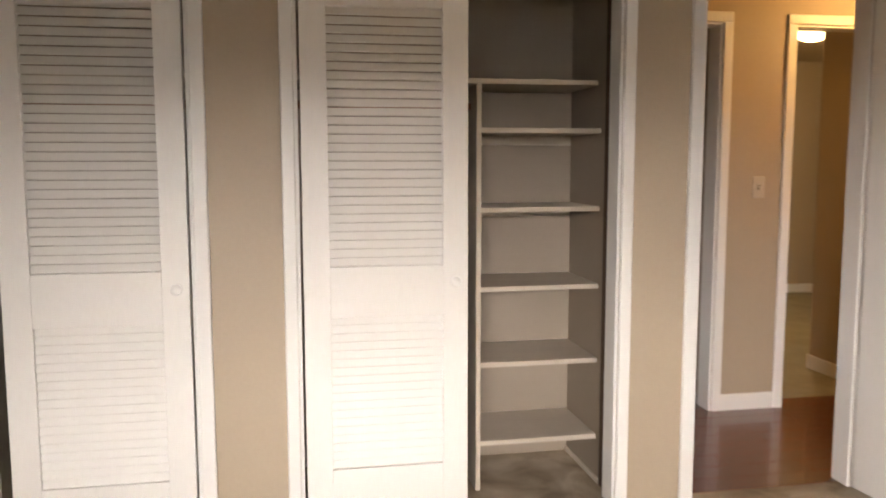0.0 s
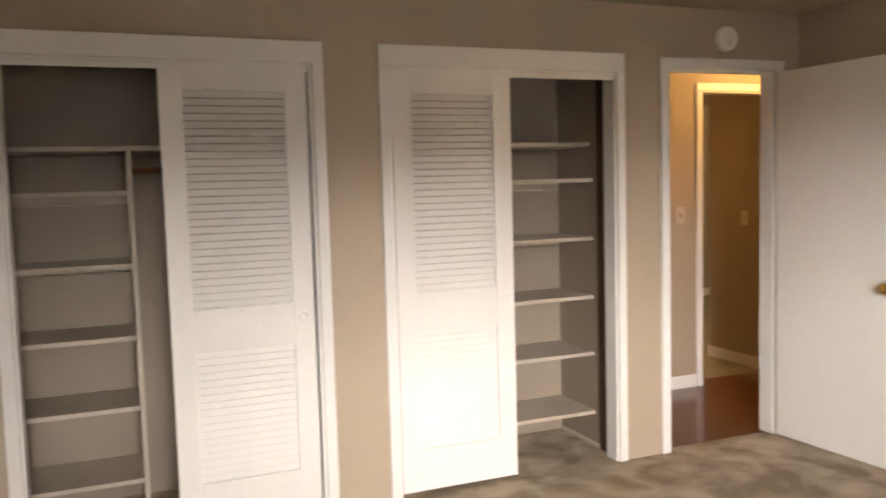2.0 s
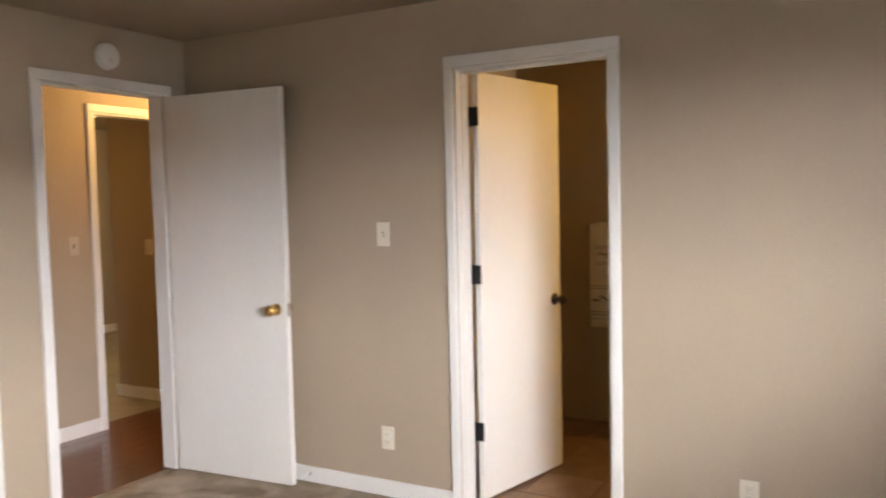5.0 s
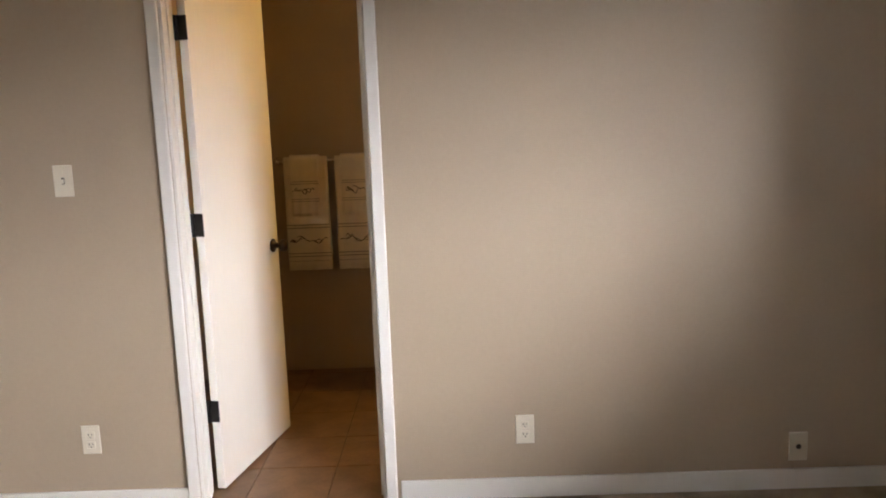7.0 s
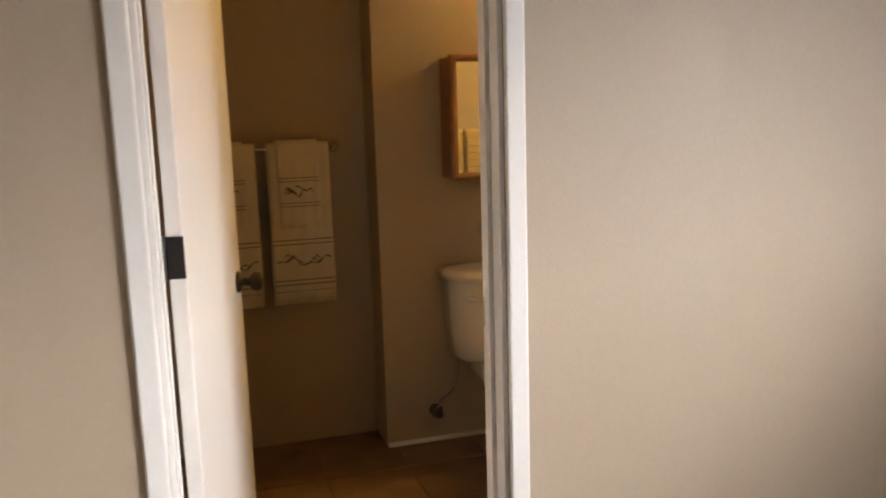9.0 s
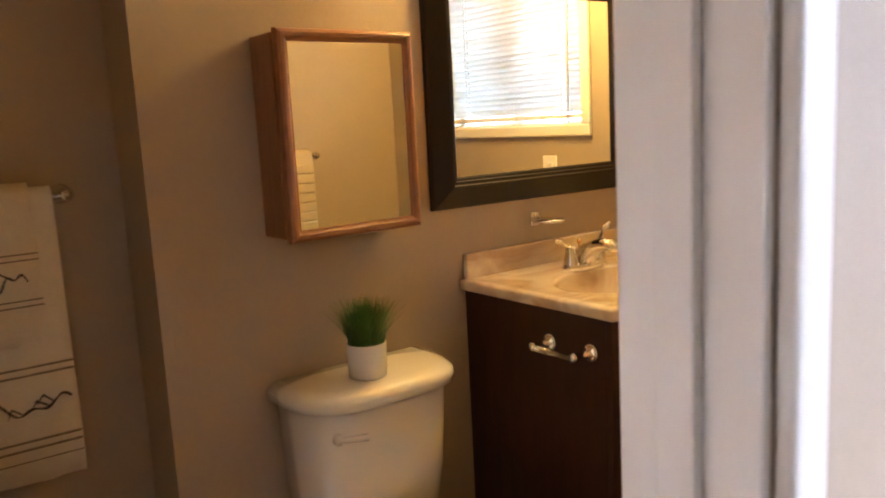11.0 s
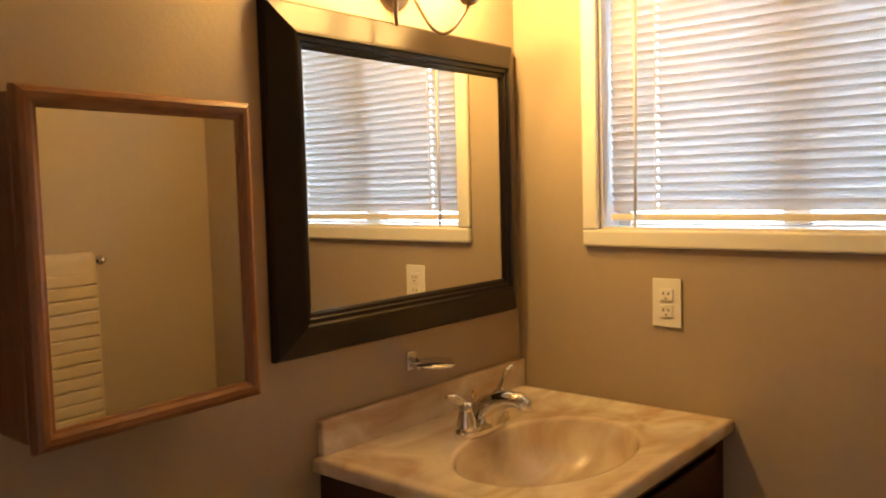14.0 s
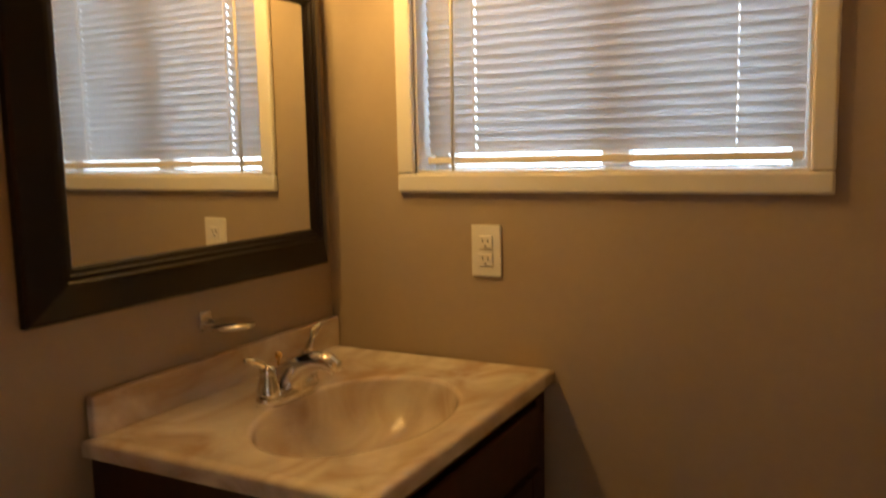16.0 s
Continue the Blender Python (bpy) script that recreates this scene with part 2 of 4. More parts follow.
def casing(name, axis, a, b, top, face, out, width=0.052, header=None, low=0.0, sill=False, label="white painted door casing"):
    """Flat trim with an eased edge round an opening a to b; face: plane of the wall, out: +1 or -1, the way it stands proud."""
    header = header or width
    ob = thing(name, label, "trim", kind="structure")
    d0, d1 = face, face + out * 0.017

    def bar(nm, p0, p1, lo, hi):
        bm = bmesh.new()
        box(bm, *((p0, p1, d0, d1) if axis == "x" else (d0, d1, p0, p1)), lo, hi, bevel=0.006, segments=3)
        part(nm, bm, WHITE, ob)

    bar("side_casing", a - width, a, low, top)
    bar("side_casing", b, b + width, low, top)
    bar("head_casing", a - width, b + width, top, top + header)
    if sill:
        bar("sill_casing", a - width, b + width, low - width, low)
    return ob


def jamb(name, axis, a, b, top, d0, d1):
    """Thin white lining of an opening."""
    ob = thing(name, "white painted door jamb lining", "door jamb", kind="structure")
    t = 0.012
    for nm, p0, p1, lo, hi in (("side_jamb", a, a + t, 0, top - t), ("side_jamb", b - t, b, 0, top - t), ("head_jamb", a, b, top - t, top)):
        bm = bmesh.new()
        box(bm, *((p0, p1, d0, d1) if axis == "x" else (d0, d1, p0, p1)), lo, hi, bevel=0.001, segments=1)
        part(nm, bm, WHITE, ob)
    return ob


# ---- large structure ----
T = 0.12                                     # wall thickness
C1, C2 = (-3.995, -2.775), (-2.425, -1.21)    # closet openings along x
BD = (-0.888, -0.165)                        # bedroom door opening along x
BA = (-2.434, -1.706)                        # bathroom door opening along y
HEAD, CHEAD = 2.058, 2.022
HALL_Y, BATH_X, TOWEL_X, JOG_Y, WIN_Y, BATH_N = 1.06, 1.535, 1.73, -2.49, -4.092, -1.25
FO = (0.205, 0.86)                           # far opening along x
FD = (-0.98, -0.215)                         # far hall door along x

wall("wall_north", "x", LEFT_X - T, 0, 0, 0.10, CEIL, [(*C1, 0, CHEAD), (*C2, 0, CHEAD), (*BD, 0, HEAD)], label="beige painted bedroom wall with two closets")
wall("wall_east", "y", BACK_Y - T, 0.10, 0, T, CEIL, [(*BA, 0, HEAD)], label="beige painted wall between bedroom and bathroom")
wall("wall_west", "y", BACK_Y, 0.0, LEFT_X - T, LEFT_X, CEIL)
WIN = (-3.95, -2.05, 1.15, 2.05)
wall("wall_south", "x", LEFT_X - T, 0, BACK_Y - T, BACK_Y, CEIL, [WIN])
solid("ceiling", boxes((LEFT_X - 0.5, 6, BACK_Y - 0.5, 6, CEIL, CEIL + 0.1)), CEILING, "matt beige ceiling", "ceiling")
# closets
wall("closet_wall_back", "x", LEFT_X - T, -1.045, 0.64, 0.70, CEIL, material=CLOSET_SHADED, label="closet back wall")
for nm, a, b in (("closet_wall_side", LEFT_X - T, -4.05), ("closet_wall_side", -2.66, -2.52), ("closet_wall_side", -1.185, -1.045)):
    solid(nm, boxes((a, b, 0.10, 0.64, 0, CEIL)), CLOSET_SHADED, "closet side wall", "wall")
# hall and far room
wall("hall_wall_west", "y", 0.10, HALL_Y, -2.6, -2.5, CEIL)
solid("hall_wall_south", boxes((-2.5, -1.045, 0.70, 0.74, 0, CEIL)), WALL, "beige hall wall behind the closets", "wall")
solid("hall_wall_side", boxes((-1.045, -1.005, 0.10, 0.74, 0, CEIL)), WALL, "beige hall wall beside the closet", "wall")
wall("hall_wall_south_east", "x", T, 3.0, -0.02, 0.10, CEIL)
wall("hall_wall_north", "x", -2.6, 3.0, HALL_Y, HALL_Y + T, CEIL, [(*FO, 0, HEAD + 0.02), (*FD, 0, HEAD + 0.02)], label="beige hall wall with two doorways")
wall("hall_wall_east", "y", -0.02, HALL_Y, 3.0, 3.1, CEIL)
wall("far_wall_short", "y", HALL_Y + T, 1.80, 0.90, 1.02, CEIL, label="short beige partition wall")
wall("far_wall_north", "x", -2.6, 5.6, 4.62, 4.72, CEIL)
wall("far_wall_east", "y", 1.0, 4.72, 5.5, 5.6, CEIL)
wall("far_wall_west", "y", HALL_Y + T, 4.62, -0.12, 0.0, CEIL)
wall("dark_room_wall", "y", HALL_Y + T, 4.62, -2.6, -2.5, CEIL)
# bathroom
wall("bath_wall_toilet", "y", WIN_Y, JOG_Y, BATH_X, TOWEL_X + 0.2, CEIL, label="beige bathroom wall behind toilet and vanity")
wall("bath_wall_towel", "y", JOG_Y, BATH_N, TOWEL_X, TOWEL_X + 0.2, CEIL, label="beige recessed bathroom wall with towel bar")
BW = (0.462, 1.285, 1.347, 2.0)
wall("bath_wall_window", "x", T, TOWEL_X + 0.2, WIN_Y - 0.14, WIN_Y, CEIL, [BW], label="beige bathroom wall with window")
wall("bath_wall_north", "x", T, TOWEL_X + 0.2, BATH_N, BATH_N + 0.1, CEIL)

# ground outdoors
solid("ground", boxes((-300, 300, -300, 300, -0.5, -0.35)), GROUND, "dull green and brown ground outside", "ground")

# floors
bm = boxes((LEFT_X - T, 0.0, BACK_Y - T, 0.055, -0.1, 0.0), (LEFT_X - T, -1.045, 0.055, 0.70, -0.1, 0.0))
solid("carpet_floor", bm, CARPET, "beige cut-pile carpet with brushed patches", "carpet")
solid("far_room_floor", boxes((0.0, 5.6, HALL_Y + T, 4.72, -0.1, 0.0), (-2.6, 0.0, HALL_Y + T, 4.72, -0.1, -0.001)), GREY_CARPET, "grey beige carpet in the far room", "carpet")
hall_floor = solid("hall_floor", boxes((-2.6, 3.0, 0.70, HALL_Y + T, -0.1, -0.006), (-1.045, 3.0, 0.055, 0.70, -0.1, -0.006)), GROUT, "red-brown laminate plank floor in the hall", "floor")
bath_floor = solid("bath_floor", boxes((0.0, TOWEL_X + 0.2, WIN_Y, BATH_N, -0.1, -0.004)), GROUT, "brown mottled tile floor of the bathroom", "floor")

# casings, jambs, baseboards
casing("closet_casing", "x", *C1, CHEAD, 0, -1, header=0.095, label="white painted closet casing with deep header")
casing("closet_casing", "x", *C2, CHEAD, 0, -1, width=0.047, header=0.095, label="white painted closet casing with deep header")
casing("door_casing", "x", *BD, HEAD, 0, -1)
casing("door_casing", "x", *BD, HEAD, 0.10, 1)
casing("door_casing", "y", *BA, HEAD, 0, -1, width=0.046, header=0.052)
casing("door_casing", "y", *BA, HEAD, T, 1)
casing("door_casing", "x", *FO, HEAD + 0.02, HALL_Y, -1)
casing("door_casing", "x", *FD, HEAD + 0.02, HALL_Y, -1)
jamb("door_jamb", "x", *BD, HEAD, 0.0, 0.10)
jamb("door_jamb", "y", *BA, HEAD, 0.0, T)
bj = [o for o in scene.objects if o.name.startswith("door_jamb")][-1]
for row in ((0.046, 0.080, BA[0] + 0.012, BA[0] + 0.024, 0, HEAD - 0.012), (0.046, 0.080, BA[1] - 0.019, BA[1] - 0.012, 0, HEAD - 0.012), (0.046, 0.080, BA[0] + 0.024, BA[1] - 0.024, HEAD - 0.024, HEAD - 0.012)):
    part("door_stop", boxes(row, bevel=0.002), WHITE, bj)
part("strike_plate", boxes((0.086, 0.112, BA[0] + 0.011, BA[0] + 0.0135, 0.885, 0.955)), BRONZE, bj, "dark bronze strike plate")
jamb("door_jamb", "x", *FO, HEAD + 0.02, HALL_Y, HALL_Y + T)
jamb("door_jamb", "x", *FD, HEAD + 0.02, HALL_Y, HALL_Y + T)
jamb("closet_jamb", "x", *C1, CHEAD, 0.0, 0.10)
jamb("closet_jamb", "x", *C2, CHEAD, 0.0, 0.10)


def baseboard(axis, a, b, face, out, h=0.082):
    d0, d1 = face, face + out * 0.012
    bm = bmesh.new()
    box(bm, *((a, b, d0, d1) if axis == "x" else (d0, d1, a, b)), 0, h, bevel=0.003)
    solid("baseboard", bm, WHITE, "white painted baseboard", "baseboard")


baseboard("y", -1.660, -0.012, 0, -1)
baseboard("y", BACK_Y, -2.495, 0, -1)
baseboard("x", FD[1] + 0.053, FO[0] - 0.053, HALL_Y, -1, 0.09)
baseboard("y", HALL_Y + T + 0.002, 1.812, 0.90, -1, 0.09)
baseboard("x", 0.0, 5.5, 4.62, -1, 0.09)
baseboard("y", WIN_Y, JOG_Y - 0.002, BATH_X, -1, 0.020)
baseboard("y", BACK_Y, -0.012, LEFT_X, 1)


# ---- bedroom things ----
def slab_door(name, label, w, h, m, knob, knob_label, hinges=(), hinge_mat=BLACK):
    """A flush door in its own frame: hinge edge at the origin, along +x, 35 mm thick about y 0."""
    d = thing(name, label, "door", m)
    bm = bmesh.new()
    box(bm, 0.012, w, -0.0175, 0.0175, 0.012, h, bevel=0.0025)
    leaf = part("leaf", bm, DOOR_WHITE, d)
    for s in (1, -1):
        bm = bmesh.new()
        rot = pose(w - 0.062, s * 0.0175, 0.92, -90 * s)
        lathe(bm, [(0.031, 0), (0.031, 0.006), (0.026, 0.010), (0.012, 0.013), (0.011, 0.030), (0.016, 0.036), (0.026, 0.044), (0.0285, 0.055), (0.025, 0.066), (0.012, 0.071)], rot)
        part("knob", bm, knob, d, knob_label, True)
    bm = bmesh.new()
    box(bm, w - 0.0005, w + 0.002, -0.011, 0.011, 0.885, 0.955, bevel=0.0005, segments=1)
    part("latch_plate", bm, NICKEL, d, "dull nickel latch plate")
    for z in hinges:
        bm = bmesh.new()
        box(bm, 0.008, 0.0125, -0.0185, 0.027, z - 0.045, z + 0.045, bevel=0.001, segments=1)
        tube(bm, [(0.004, 0.024, z - 0.046), (0.004, 0.024, z + 0.046)], 0.0075)
        part("hinge", bm, hinge_mat, d, "black butt hinge")
    return d


slab_door("door_1", "white flush bedroom door standing open, brass knob", 0.765, 2.045, pose(-0.163, -0.022, 0, 0, 0, -86.0), BRASS, "polished brass knob")
slab_door("door_2", "white flush bathroom door standing ajar, dark knob and black hinges", 0.695, 2.05, pose(0.116, -1.7455, 0, 0, 0, -11.8), BRONZE, "dark bronze knob", (1.845, 1.10, 0.343))
slab_door("door_3", "white hall door standing wide open into a dim room", 0.74, 2.05, pose(-0.252, HALL_Y + T + 0.012, 0, 0, 0, 97.0), BRASS, "brass knob", (1.8, 1.1, 0.3), WHITE)

SLAT_PITCH = 0.0322


def louvre_door(x0, w, label):
    """A sliding closet door with two louvred panels, in a frame whose origin is its lower left corner."""
    d = thing("louvre_door", label, "closet door", pose(x0, 0.016, 0.02), "sliding closet doors")
    h, st = 2.03, 0.094
    for a in (0, w - st):
        bm = bmesh.new()
        box(bm, a, a + st, 0, 0.034, 0, h, bevel=0.002)
        part("stile", bm, DOOR_WHITE, d)
    for lo, hi in ((0, 0.200), (0.772, 0.958), (1.882, h)):
        bm = bmesh.new()
        box(bm, st, w - st, 0.001, 0.033, lo, hi, bevel=0.002)
        part("rail", bm, DOOR_WHITE, d)
    bm = bmesh.new()
    s = pose(0, 0, 0, -27)
    box(bm, st - 0.004, w - st + 0.004, -0.003, 0.003, -0.0160, 0.0160, bevel=0.002, segments=1, m=s)
    me = mesh_of("slat", bm, DOOR_WHITE)
    for lo, hi in ((0.200, 0.772), (0.958, 1.882)):
        n = round((hi - lo) / SLAT_PITCH)
        for i in range(n):
            piece("slat", me, d, pose(0, 0.018, lo + (i + 0.5) * (hi - lo) / n))
    bm = bmesh.new()
    lathe(bm, [(0.022, 0.0), (0.022, 0.002), (0.017, 0.003), (0.015, 0.0005), (0.0, 0.0005)], pose(w - 0.045, 0, 0.895, 90), cap=False)
    part("finger_pull", bm, WHITE, d, "", True)
    return d


louvre_door(-3.410, 0.613, "white louvred sliding closet door, closet half open")
louvre_door(-2.404, 0.604, "white louvred sliding closet door beside open shelves")
for x0, x1 in (C1, C2):
    bm = boxes((x0 + 0.013, x1 - 0.013, 0.008, 0.012, 1.985, CHEAD - 0.013), (x0 + 0.013, x1 - 0.013, 0.055, 0.095, 2.0, CHEAD - 0.013))
    tagged(new("closet_track", mesh_of("closet_track", bm, WHITE)), "white metal closet door track", "door track")


def closet_shelves(x0, x1, divider, full0, full1, rod):
    u = thing("closet_shelving", "built-in painted closet shelving with divider", "shelving", group="closet shelving")
    for z in (0.205, 0.535, 0.850, 1.172, 1.490):
        bm = bmesh.new()
        box(bm, x0, x1, 0.254, 0.636, z - 0.018, z + 0.002, bevel=0.002)
        part("shelf", bm, SHELF, u)
        bm = bmesh.new()
        box(bm, x0, x1 - (0.12 if z < 0.3 else 0), 0.620, 0.638, z - 0.060, z - 0.019, bevel=0.002)
        part("cleat", bm, SHELF, u)
    bm = bmesh.new()
    box(bm, full0, full1, 0.250, 0.636, 1.664, 1.684, bevel=0.002)
    part("top_shelf", bm, SHELF, u)
    bm = bmesh.new()
    box(bm, divider - 0.010, divider + 0.010, 0.246, 0.636, 0.0, 1.663, bevel=0.002)
    part("divider", bm, SHELF, u)
    bm = bmesh.new()
    tube(bm, [(rod[0], 0.36, 1.58), (rod[1], 0.36, 1.58)], 0.016, 14)
    part("rod", bm, OAK, u, "wooden clothes rod", True)
    return u


closet_shelves(-1.695, -1.192, -1.706, -2.51, -1.21, (-2.515, -1.717))
closet_shelves(-4.045, -3.545, -3.534, -4.045, -2.67, (-3.523, -2.665))
# thin dark brown upright strip on the side wall, just behind the jamb
solid("closet_trim", boxes((-1.192, -1.185, 0.101, 0.215, 0.0, 2.02), bevel=0.001), STRIP_BROWN, "dark brown strip on the closet side wall", "trim")
solid("closet_baseboard", boxes((-1.197, -1.185, 0.217, 0.636, 0.0, 0.022), bevel=0.004), SHELF, "thin pale base strip inside the closet", "baseboard")

# spring door stop on the baseboard
ds = thing("door_stop", "small chrome spring door stop on white baseboard", "door stop", pose(-0.012, -0.805, 0.045, 0, -90))
bm = bmesh.new()
lathe(bm, [(0.011, 0.0), (0.011, 0.004), (0.006, 0.007), (0.0, 0.008)], n=16, cap=False)
part("base", bm, CHROME, ds, "", True)
bm = bmesh.new()
tube(bm, [(0.0048 * math.cos(i * 0.7), 0.0048 * math.sin(i * 0.7), 0.007 + 0.0005 * i) for i in range(100)], 0.0012, 5)
part("spring", bm, WPLATE, ds, "", True)
bm = bmesh.new()
lathe(bm, [(0.0065, 0.055), (0.0075, 0.060), (0.0075, 0.068), (0.004, 0.072), (0.0, 0.072)], n=14, cap=False)
part("tip", bm, WPLATE, ds, "white rubber tip", True)

# smoke detector
sd = thing("smoke_detector", "round white smoke detector above the door", "smoke detector", pose(-0.515, 0, 2.215, 90))
bm = bmesh.new()
lathe(bm, [(0.066, 0.0), (0.066, 0.012), (0.064, 0.026), (0.056, 0.034), (0.030, 0.038), (0.0, 0.038)], n=32, cap=False)
part("body", bm, WPLATE, sd, "", True)
bm = bmesh.new()
lathe(bm, [(0.012, 0.036), (0.012, 0.040), (0.0, 0.041)], pose(0.0, -0.022, 0), n=16, cap=False)
part("test_button", bm, PLATE, sd, "", True)


def plate(name, label, category, m, kind, material=PLATE, face=None):
    """A wall plate in the xz plane facing -y: toggle switch, duplex outlet or cable jack."""
    ob = thing(name, label, category, m)
    bm = bmesh.new()
    box(bm, -0.036, 0.036, -0.006, 0.0, -0.058, 0.058, bevel=0.003)
    part("cover_plate", bm, material, ob)
    if kind == "toggle":
        bm = boxes((-0.0055, 0.0055, -0.008, -0.006, -0.012, 0.012))
        part("slot", bm, SLOT, ob)
        bm = bmesh.new()
        box(bm, -0.004, 0.004, -0.018, -0.004, -0.004, 0.009, bevel=0.001, m=pose(0, 0, 0, 20))
        part("toggle", bm, face or material, ob)
    elif kind == "jack":
        bm = bmesh.new()
        lathe(bm, [(0.010, 0), (0.010, 0.003), (0.005, 0.003), (0.005, 0.010), (0.0, 0.010)], pose(0, -0.006, 0, 90), 16, cap=False)
        part("socket", bm, BRONZE, ob, "", True)
    else:
        for z in (0.0195, -0.0195):
            bm = bmesh.new()
            box(bm, -0.0165, 0.0165, -0.0095, -0.005, z - 0.0145, z + 0.0145, bevel=0.004 if kind == "duplex" else 0.0015)
            sock = part("socket_face", bm, face or material, ob)
            for x, w, h in ((-0.0063, 0.0014, 0.008), (0.0063, 0.0014, 0.0065)):
                part("slot", boxes((x - w, x + w, -0.0101, -0.0096, z + 0.003 - h / 2, z + 0.003 + h / 2)), SLOT, sock)
            bm = bmesh.new()
            lathe(bm, [(0.0024, 0), (0.0024, 0.0006), (0.0, 0.0006)], pose(0, -0.0095, z - 0.0085, 90), 10, cap=False)
            part("ground_hole", bm, SLOT, sock)
    for z in ((0.030, -0.030) if kind in ("toggle", "jack") else (0.0,)):
        bm = bmesh.new()
        lathe(bm, [(0.003, 0), (0.003, 0.001), (0.0, 0.0014)], pose(0, -0.006, z, 90), 10, cap=False)
        part("screw", bm, face or material, ob)
    return ob


FACE_W = -90  # turns a plate to face west (-x)
plate("light_switch", "ivory toggle light switch on beige wall", "light switch", pose(0, -1.302, 1.298, 0, 0, FACE_W), "toggle")
plate("wall_outlet", "ivory duplex outlet low on beige wall", "outlet", pose(0, -1.298, 0.293, 0, 0, FACE_W), "duplex")
plate("wall_outlet", "beige duplex outlet low on beige wall", "outlet", pose(0, -2.982, 0.278, 0, 0, FACE_W), "duplex")
plate("cable_jack", "ivory cable jack plate low on beige wall", "wall jack", pose(0, -4.039, 0.172, 0, 0, FACE_W), "jack")
plate("light_switch", "ivory light switch on hall partition wall", "light switch", pose(0.90, 1.40, 1.16, 0, 0, FACE_W), "toggle")
plate("light_switch", "beige light switch on hall wall", "light switch", pose(0.02, HALL_Y, 1.22), "toggle", SHELF)
plate("wall_outlet", "white square-faced outlet under bathroom window", "outlet", pose(1.111, WIN_Y, 1.176, 0, 0, 180), "decor", WPLATE)

# bedroom window behind the walk
w1 = thing("window_1", "white framed bedroom window", "window", kind="structure")
x0, x1, z0, z1 = WIN
for nm, r in (("window_frame", (x0, x0 + 0.05, BACK_Y - T, BACK_Y - 0.04, z0, z1)), ("window_frame", (x1 - 0.05, x1, BACK_Y - T, BACK_Y - 0.04, z0, z1)), ("window_frame", (x0 + 0.05, x1 - 0.05, BACK_Y - T, BACK_Y - 0.04, z0, z0 + 0.05)), ("window_frame", (x0 + 0.05, x1 - 0.05, BACK_Y - T, BACK_Y - 0.04, z1 - 0.05, z1)), ("mullion", ((x0 + x1) / 2 - 0.025, (x0 + x1) / 2 + 0.025, BACK_Y - T, BACK_Y - 0.05, z0 + 0.05, z1 - 0.05))):
    part(nm, boxes(r, bevel=0.003), WHITE, w1)
pane = part("pane", boxes((x0 + 0.05, x1 - 0.05, BACK_Y - 0.09, BACK_Y - 0.085, z0 + 0.05, z1 - 0.05)), GLASS, w1)
pane.visible_shadow = False
casing("window_casing", "x", x0, x1, z1, BACK_Y, 1, low=z0, sill=True, label="white window casing")

# far ceiling light
fl = thing("ceiling_light", "lit flush dome ceiling light in the far room", "ceiling light", pose(1.45, 2.72, CEIL, 180))
bm = bmesh.new()
lathe(bm, [(0.15, 0.0), (0.15, 0.02), (0.135, 0.025)], n=32)
part("base", bm, NICKEL, fl, "", True)
bm = bmesh.new()
lathe(bm, [(0.135, 0.025), (0.130, 0.05), (0.10, 0.085), (0.05, 0.105), (0.0, 0.11)], n=32, cap=False)
part("dome", bm, DOME, fl, "lit glass dome", True).visible_shadow = False

# ---- bathroom things ----
# medicine cabinet: origin at the wall, x towards the room
mc = thing("medicine_cabinet", "golden oak medicine cabinet with mirror door", "medicine cabinet", pose(BATH_X, -2.946, 1.3625, 0, 0, 180))
hw, hh = 0.1885, 0.2425
bm = bmesh.new()
box(bm, 0.0, 0.115, -hw + 0.006, hw - 0.006, -hh + 0.006, hh - 0.006, bevel=0.003)
part("body", bm, OAK, mc)
door = new("door")
door.parent = mc
door.matrix_basis = pose(0.119, hw, 0, 0, 0, 2.6)
prof = [(0.0, 0.0), (0.0, 0.011), (0.003, 0.017), (0.010, 0.021), (0.018, 0.0205), (0.024, 0.016), (0.028, 0.015), (0.030, 0.011), (0.030, 0.0)]
ring = [(-1, -1), (1, -1), (1, 1), (-1, 1)]
for i in range(4):
    bm = bmesh.new()
    rings(bm, [[Vector((d, -hw + sy * (hw - p), sz * (hh - p))) for p, d in prof] for sy, sz in (ring[i], ring[(i + 1) % 4])])
    part("door_stile" if i % 2 else "door_rail", bm, OAK if i % 2 else OAKH, door)
bm = boxes((0.004, 0.012, -2 * hw + 0.026, -0.026, -hh + 0.026, hh - 0.026))
part("mirror_pane", bm, MIRROR, door, "clear mirror glass")

# framed mirror
fm = thing("wall_mirror", "large mirror in a wide black wooden frame", "mirror", pose(BATH_X, -3.660, 1.4765, 0, 0, 180))
hw, hh, fw = 0.398, 0.342, 0.094
prof = [(0.0, 0.0), (0.0, 0.014), (0.005, 0.020), (0.060, 0.045), (0.067, 0.047), (0.071, 0.041), (0.079, 0.041), (0.082, 0.036), (0.089, 0.035), (fw, 0.031), (fw, 0.0)]
corners = [(-1, -1), (1, -1), (1, 1), (-1, 1)]
for i in range(4):
    (ax, az), (bx, bz) = corners[i], corners[(i + 1) % 4]
    bm = bmesh.new()
    loops = [[Vector((d, sx * (hw - 0.83 * p), sz * (hh - 0.96 * p))) for p, d in prof] for sx, sz in ((ax, az), (bx, bz))]
    rings(bm, loops)
    part("frame_side", bm, FRAME_DARK, fm)
